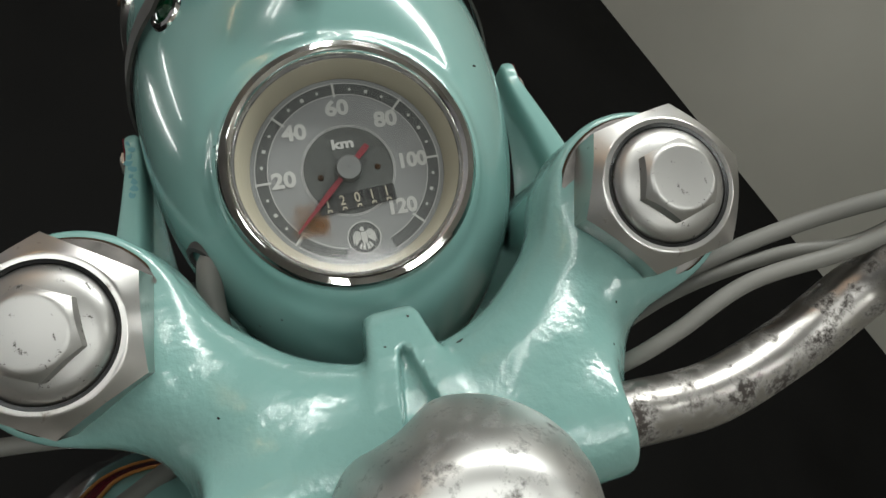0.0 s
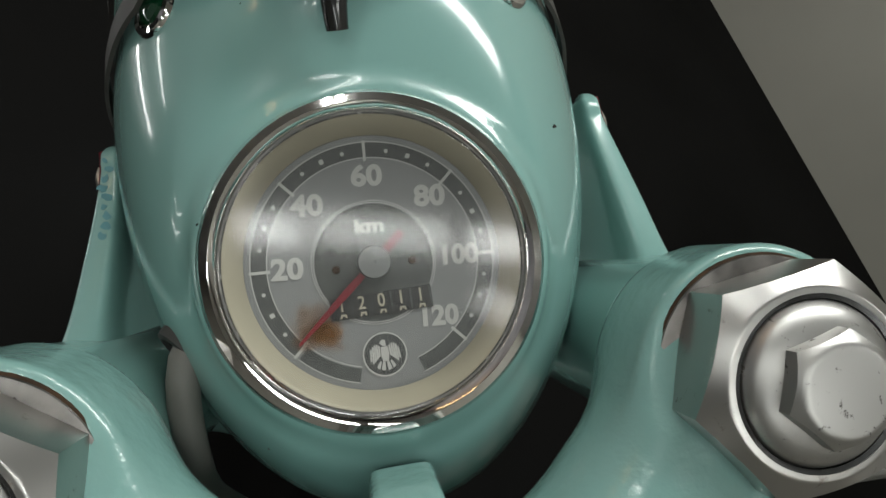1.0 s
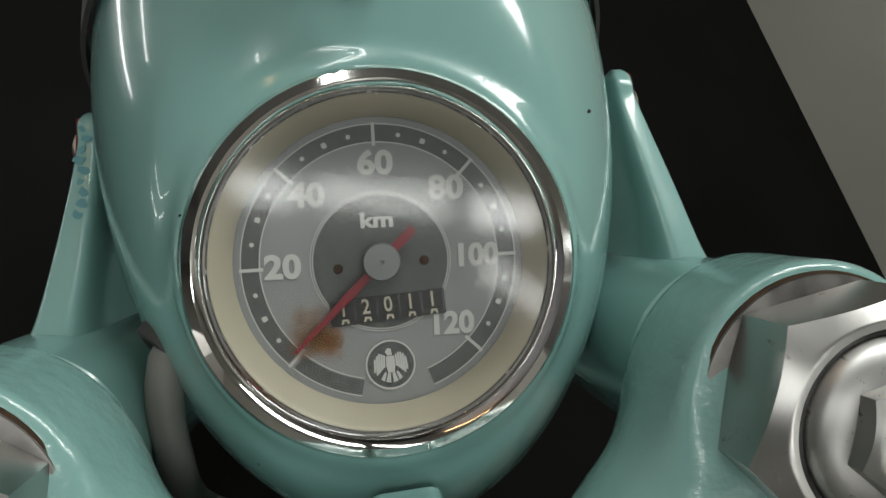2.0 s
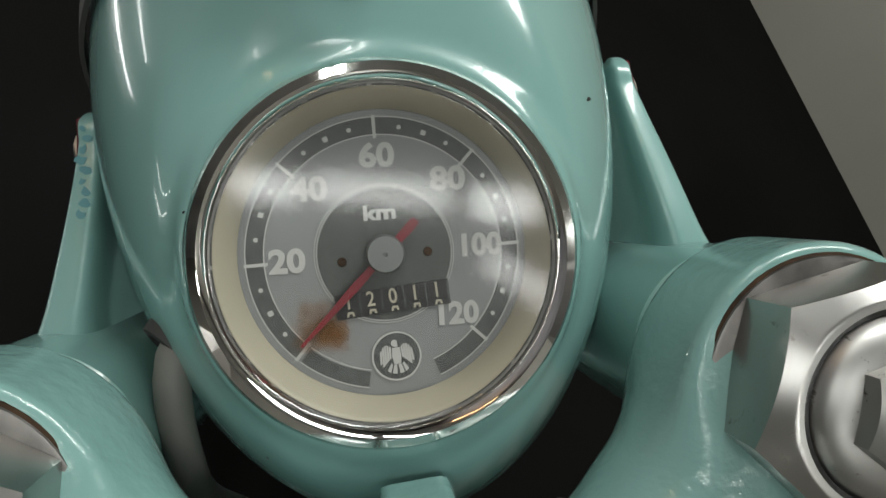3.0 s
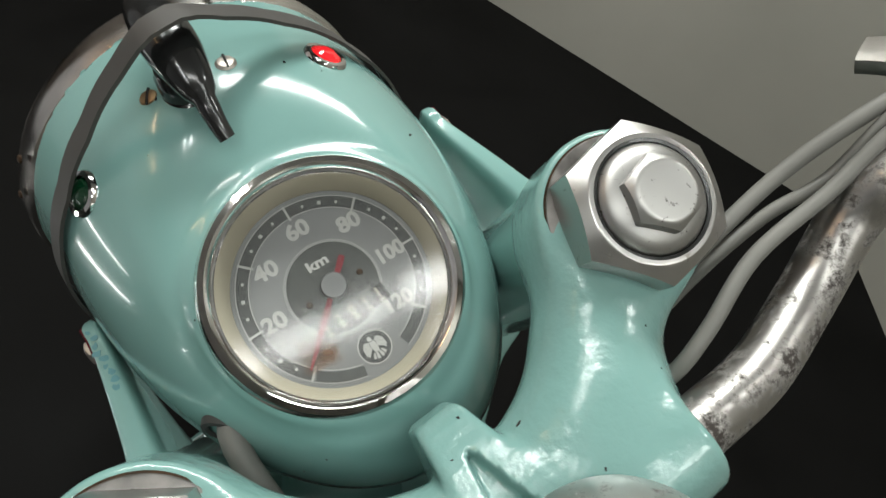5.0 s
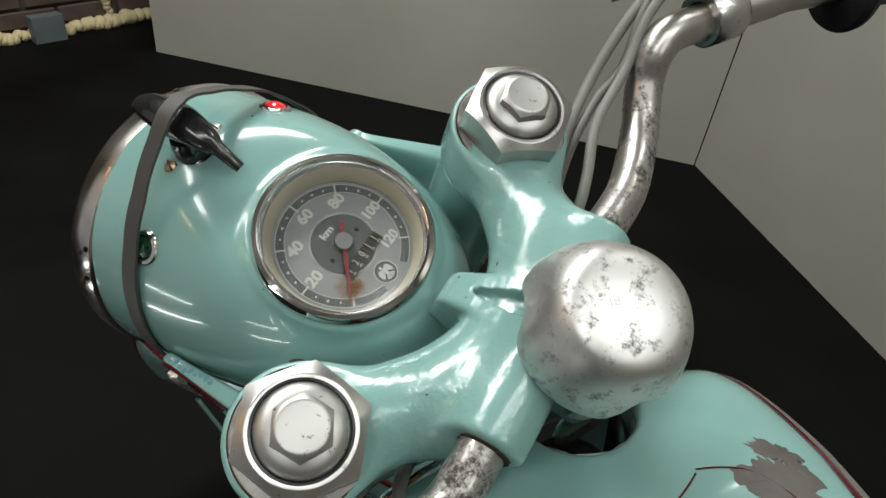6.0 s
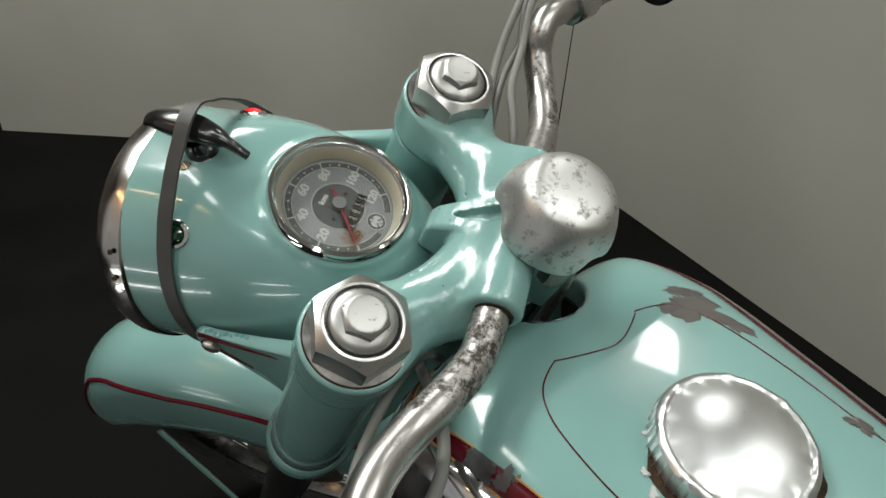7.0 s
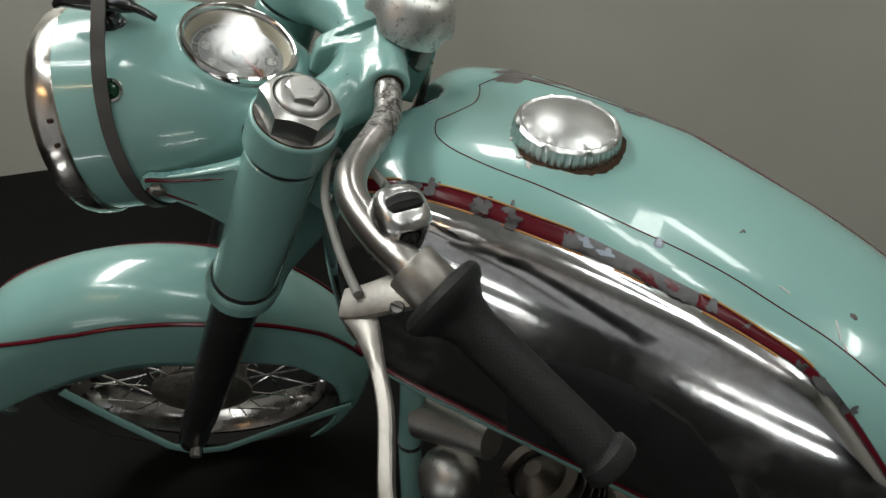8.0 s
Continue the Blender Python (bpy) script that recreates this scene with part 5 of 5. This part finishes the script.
def cap_mesh():
    n, verts, faces = 192, [], []
    rows = [(0.0, 0.0050), (0.012, 0.0046), (0.024, 0.0034), (0.034, 0.0014), (0.0405, -0.0008), (0.0425, -0.0012), (0.0445, -0.0002), (0.0465, -0.0010), (0.0484, -0.0032), (0.0496, -0.0075), (0.0508, -0.0165), (0.0496, -0.0185), (0.044, -0.0185)]
    for k in range(n):
        a = 2 * math.pi * k / n
        rib = max(0, math.sin(a * 48)) ** 0.5
        lump = max(0.0, math.cos(a * 8 + 0.5)) ** 8
        for r, z in rows:
            q, h = r, z
            if r > 0.0485 and z < -0.005:
                q = r - 0.0016 * (1 - rib)
            if 0.041 < r < 0.0485 and z > -0.003:
                h = z + 0.0006 * lump + 0.0003 * math.sin(a * 23) * math.sin(a * 7)
                q = r + 0.0007 * lump
            verts.append((q * math.cos(a), q * math.sin(a), h))
    m = len(rows)
    for k in range(n):
        for i in range(m - 1):
            a, b = k * m + i, ((k + 1) % n) * m + i
            faces.append((a, b, b + 1, a + 1))
    bm = raw(verts, faces)
    bmesh.ops.remove_doubles(bm, verts=bm.verts, dist=1e-6)
    return bm


part("filler_cap", cap_mesh(), M_CAPMETAL, bike, CAP, "pressed bright metal filler cap with ribbed edge")

# ---- front wheel and mudguard ----
AXLE = Vector((0, -0.005, -0.735))
WHEEL = 0.84


def about_axle(bm):
    return moved(bm, Matrix(((0, 0, 1, AXLE.x), (WHEEL, 0, 0, AXLE.y), (0, WHEEL, 0, AXLE.z), (0, 0, 0, 1))))


wheel = part("front_wheel", about_axle(lathe([(0.25, -0.036), (0.253, -0.033), (0.243, -0.030), (0.235, -0.028), (0.226, -0.012), (0.226, 0.012), (0.235, 0.028), (0.243, 0.030), (0.253, 0.033), (0.25, 0.036)], 96)), M_WHEELRIM, bike, FORK, "spoked front wheel with chromed rim and black tyre")
part("tyre", about_axle(lathe([(0.238, -0.028), (0.262, -0.042), (0.285, -0.038), (0.301, -0.02), (0.305, 0), (0.301, 0.02), (0.285, 0.038), (0.262, 0.042), (0.238, 0.028)], 96)), M_RUBBER, wheel, FORK, "black rubber tyre")
part("brake_hub", about_axle(lathe([(0.0, -0.055), (0.02, -0.055), (0.024, -0.048), (0.06, -0.046), (0.082, -0.040), (0.092, -0.036), (0.092, -0.030), (0.080, -0.026), (0.080, 0.026), (0.092, 0.030), (0.092, 0.036), (0.06, 0.046), (0.0, 0.05)], 64)), M_STEEL, wheel, FORK, "dull aluminium brake hub")
part("axle", about_axle(lathe([(0.0, -0.142), (0.010, -0.142), (0.010, -0.13), (0.008, -0.13), (0.008, 0.13), (0.010, 0.13), (0.010, 0.142), (0, 0.142)], 6)), M_STEEL, wheel, FORK)
for k in range(36):
    a = 2 * math.pi * k / 36
    s2 = 1 if k % 2 else -1
    b = a + (0.42 if (k // 2) % 2 else -0.42)
    p0 = (s2 * 0.033, AXLE.y + 0.074 * math.cos(b), AXLE.z + 0.074 * math.sin(b))
    p1 = (s2 * 0.004, AXLE.y + 0.193 * math.cos(a), AXLE.z + 0.193 * math.sin(a))
    sp = part("spoke", sweep([p0, [(p0[i] + p1[i]) / 2 for i in range(3)], p1], 0.0017, 6, 0.2), M_CHROME, wheel, FORK)

GUARD = Vector((0, 0.024, -0.735))


def guard_low(a):
    """Radius of the valance's lower edge at the angle a (degrees, forward is 0, up is 90)."""
    return float(np.interp(a, [-24, -20, -10, 0, 15, 30, 48, 70, 93, 110, 128, 150, 168, 180, 202], [0.30, 0.28, 0.24, 0.205, 0.174, 0.160, 0.152, 0.150, 0.152, 0.182, 0.223, 0.245, 0.248, 0.248, 0.249]))


def guard_place(a, r, x):
    return Vector((x, GUARD.y + r * math.cos(radians(a)), GUARD.z + r * math.sin(radians(a))))


verts, faces, n = [], [], 25
angles = [-24 + 226 * k / 110 for k in range(111)]
for a in angles:
    lo = guard_low(a)
    tip = min(1.0, max(0.0, (a + 24) / 16)) ** 0.5
    for j in range(n):
        u = -1 + 2 * j / (n - 1)
        if abs(u) <= 0.5:
            b = u / 0.5 * math.pi / 2
            x, r = 0.066 * math.sin(b), 0.250 + 0.050 * math.cos(b)
        else:
            w = (abs(u) - 0.5) / 0.5
            x, r = math.copysign(0.066 + 0.002 * math.sin(w * 3.1), u), 0.250 + (min(lo, 0.248) - 0.250) * w
        r += 0.010 * min(1.0, max(0.0, (45 - a) / 50))
        verts.append(guard_place(a, 0.24 + (r - 0.24) * (0.75 + 0.25 * tip), x * (0.55 + 0.45 * tip)))
for k in range(110):
    for j in range(n - 1):
        a = k * n + j
        faces.append((a, a + 1, a + n + 1, a + n))
guard = part("mudguard", raw(verts, faces), M_GREEN, bike, FORK, "deep turquoise front mudguard with red pinstripe")
mod = guard.modifiers.new("thick", "SOLIDIFY")
mod.thickness = 0.0025
for sx in (-1, 1):
    line = []
    for a in range(-9, 150, 4):
        r = float(np.interp(a, [-12, 0, 19, 30, 42, 56, 75, 91, 106, 125, 150], [0.270, 0.276, 0.284, 0.280, 0.268, 0.260, 0.263, 0.268, 0.279, 0.289, 0.296]))
        x = 0.0685 if r < 0.250 else 0.0005 + 0.066 * math.sqrt(max(0, 1 - ((r - 0.250) / 0.050) ** 2))
        r += 0.010 * min(1.0, max(0.0, (45 - a) / 50))
        tip = min(1.0, max(0.0, (a + 24) / 16)) ** 0.5
        line.append(guard_place(a, 0.24 + (r - 0.24) * (0.75 + 0.25 * tip), sx * x * (0.55 + 0.45 * tip)))
    part("pinstripe", sweep(line, 0.0032, 8, 0.02), M_RED, guard, FORK)
    for y1, z1 in ((0.190, -0.686), (-0.236, -0.674)):
        part("mudguard_stay", flat_bar([(sx * 0.070, y1, z1), (sx * 0.092, y1 * 0.6, 0.45 * z1 - 0.418), (sx * 0.118, y1 * 0.2 - 0.006, -0.758), (sx * 0.122, y1 * 0.04 - 0.008, -0.763)], [0.0095, 0.0095, 0.0095, 0.0095], 0.0025, (sx, 0, 0)), M_GREEN, bike, FORK, "turquoise mudguard stay")

# ---- engine and frame under the tank ----
part("down_tube", sweep([(0.0, 0.020, -0.30), (-0.02, 0.039, -0.505), (-0.02, 0.061, -0.634), (-0.02, 0.080, -0.790)], 0.0185, 24), M_GREEN, bike, BIKE, "turquoise frame down tube")
part("tube_band", moved(lathe([(0.0186, -0.004), (0.0198, -0.004), (0.0198, 0.004), (0.0186, 0.004)], 24), facing((-0.02, 0.0605, -0.632), (0.0, 0.15, -1))), M_RUBBER, bike, BIKE)
part("engine_crankcase", moved(lathe([(0.0, -0.09), (0.085, -0.09), (0.105, -0.07), (0.11, 0.0), (0.105, 0.07), (0.085, 0.09), (0.0, 0.09)], 48), facing((0.0, -0.20, -0.735), (1, 0, 0))), M_ENGINE, bike, BIKE, "oily aluminium crankcase")
part("cylinder_barrel", moved(lathe([(0.0, -0.06), (0.046, -0.06), (0.046, 0.030), (0.024, 0.050), (0.012, 0.062), (0.0, 0.062)], 40), facing((-0.03, -0.165, -0.610), (-0.10, 0.38, 0.92))), M_ENGINE, bike, BIKE, "dark oily cylinder barrel")
for k in range(9):
    wide = 0.076 * math.sqrt(1 - (max(0, k - 3) / 7.5) ** 2)
    spot = Vector((-0.03, -0.165, -0.610)) + Vector((-0.10, 0.38, 0.92)).normalized() * (-0.045 + 0.0115 * k)
    part("cooling_fin", moved(lathe([(0.040, -0.0019), (wide - 0.001, -0.0015), (wide, 0), (wide - 0.001, 0.0015), (0.040, 0.0019)], 40), facing(spot, (-0.10, 0.38, 0.92))), M_ENGINE, bike, BIKE)
part("inlet_pipe", sweep([(-0.02, 0.030, -0.555), (-0.025, -0.02, -0.545), (-0.035, -0.085, -0.530)], lambda u: 0.033 - 0.008 * u, 28), M_ALU, bike, BIKE, "satin aluminium inlet pipe")
part("horn", moved(lathe([(0.0, 0.040), (0.014, 0.039), (0.027, 0.034), (0.038, 0.024), (0.044, 0.010), (0.0455, -0.004), (0.043, -0.016), (0.034, -0.03), (0, -0.035)], 48), facing((-0.05, -0.020, -0.632), (-0.75, 0.2, 0.6))), M_ALU, bike, BIKE, "round polished horn")

# ---- brickwork, foam and clutter beyond the panel ----
wd = (B1 - B0).normalized()
wn = Vector((wd.y, -wd.x, 0)) * -1
wang = math.degrees(math.atan2(wd.y, wd.x))
brick_mesh = bpy.data.meshes.new("brick")
bm = slab([(-0.115, -0.006), (0.115, -0.006), (0.115, 0.012), (-0.115, 0.012)], 0.062, 0)
bmesh.ops.bevel(bm, geom=list(bm.edges), offset=0.004, segments=1, affect="EDGES")
bmesh.ops.recalc_face_normals(bm, faces=bm.faces)
bm.to_mesh(brick_mesh)
bm.free()
brick_mesh.materials.append(M_BRICK)
for row in range(10):
    for col in range(6):
        q = B0 + wd * (0.62 + 0.245 * col + (0.12 if row % 2 else 0.0)) + wn * (0.006 + 0.003 * rng.random())
        ob = new("brick", brick_mesh)
        ob.parent = north_far
        ob.matrix_basis = pose(q.x, q.y, 0.045 + 0.075 * row, 0, 0, wang + rng.uniform(-1, 1))
bm = bmesh.new()
for k in range(70):
    q = B0 + wd * (0.6 + 0.019 * k) + wn * 0.03
    bmesh.ops.create_icosphere(bm, subdivisions=2, radius=0.018 + 0.016 * rng.random(), matrix=Matrix.Translation((q.x, q.y, 0.012 + 0.02 * rng.random())))
for k in range(40):
    q = B0 + wd * (1.02 + 0.003 * k + 0.008 * rng.random()) + wn * 0.03
    bmesh.ops.create_icosphere(bm, subdivisions=2, radius=0.014 + 0.012 * rng.random(), matrix=Matrix.Translation((q.x, q.y, 0.03 + 0.018 * k)))
tagged(part("sealing_foam", bm, M_FOAM, None), "lumpy yellow sealing foam along the foot of the brick wall", "foam")
box = part("grey_box", slab([(-0.06, -0.02), (0.06, -0.02), (0.06, 0.03), (-0.06, 0.03)], 0.10), material("blue_grey_plastic", (0.10, 0.115, 0.125), 0.6, vary=0.2), None, Matrix.Translation(B0 + wd * 1.30 + wn * 0.06) @ pose(0, 0, 0, 0, 0, wang), smooth=0)
tagged(box, "small blue-grey box on the floor by the wall", "box")
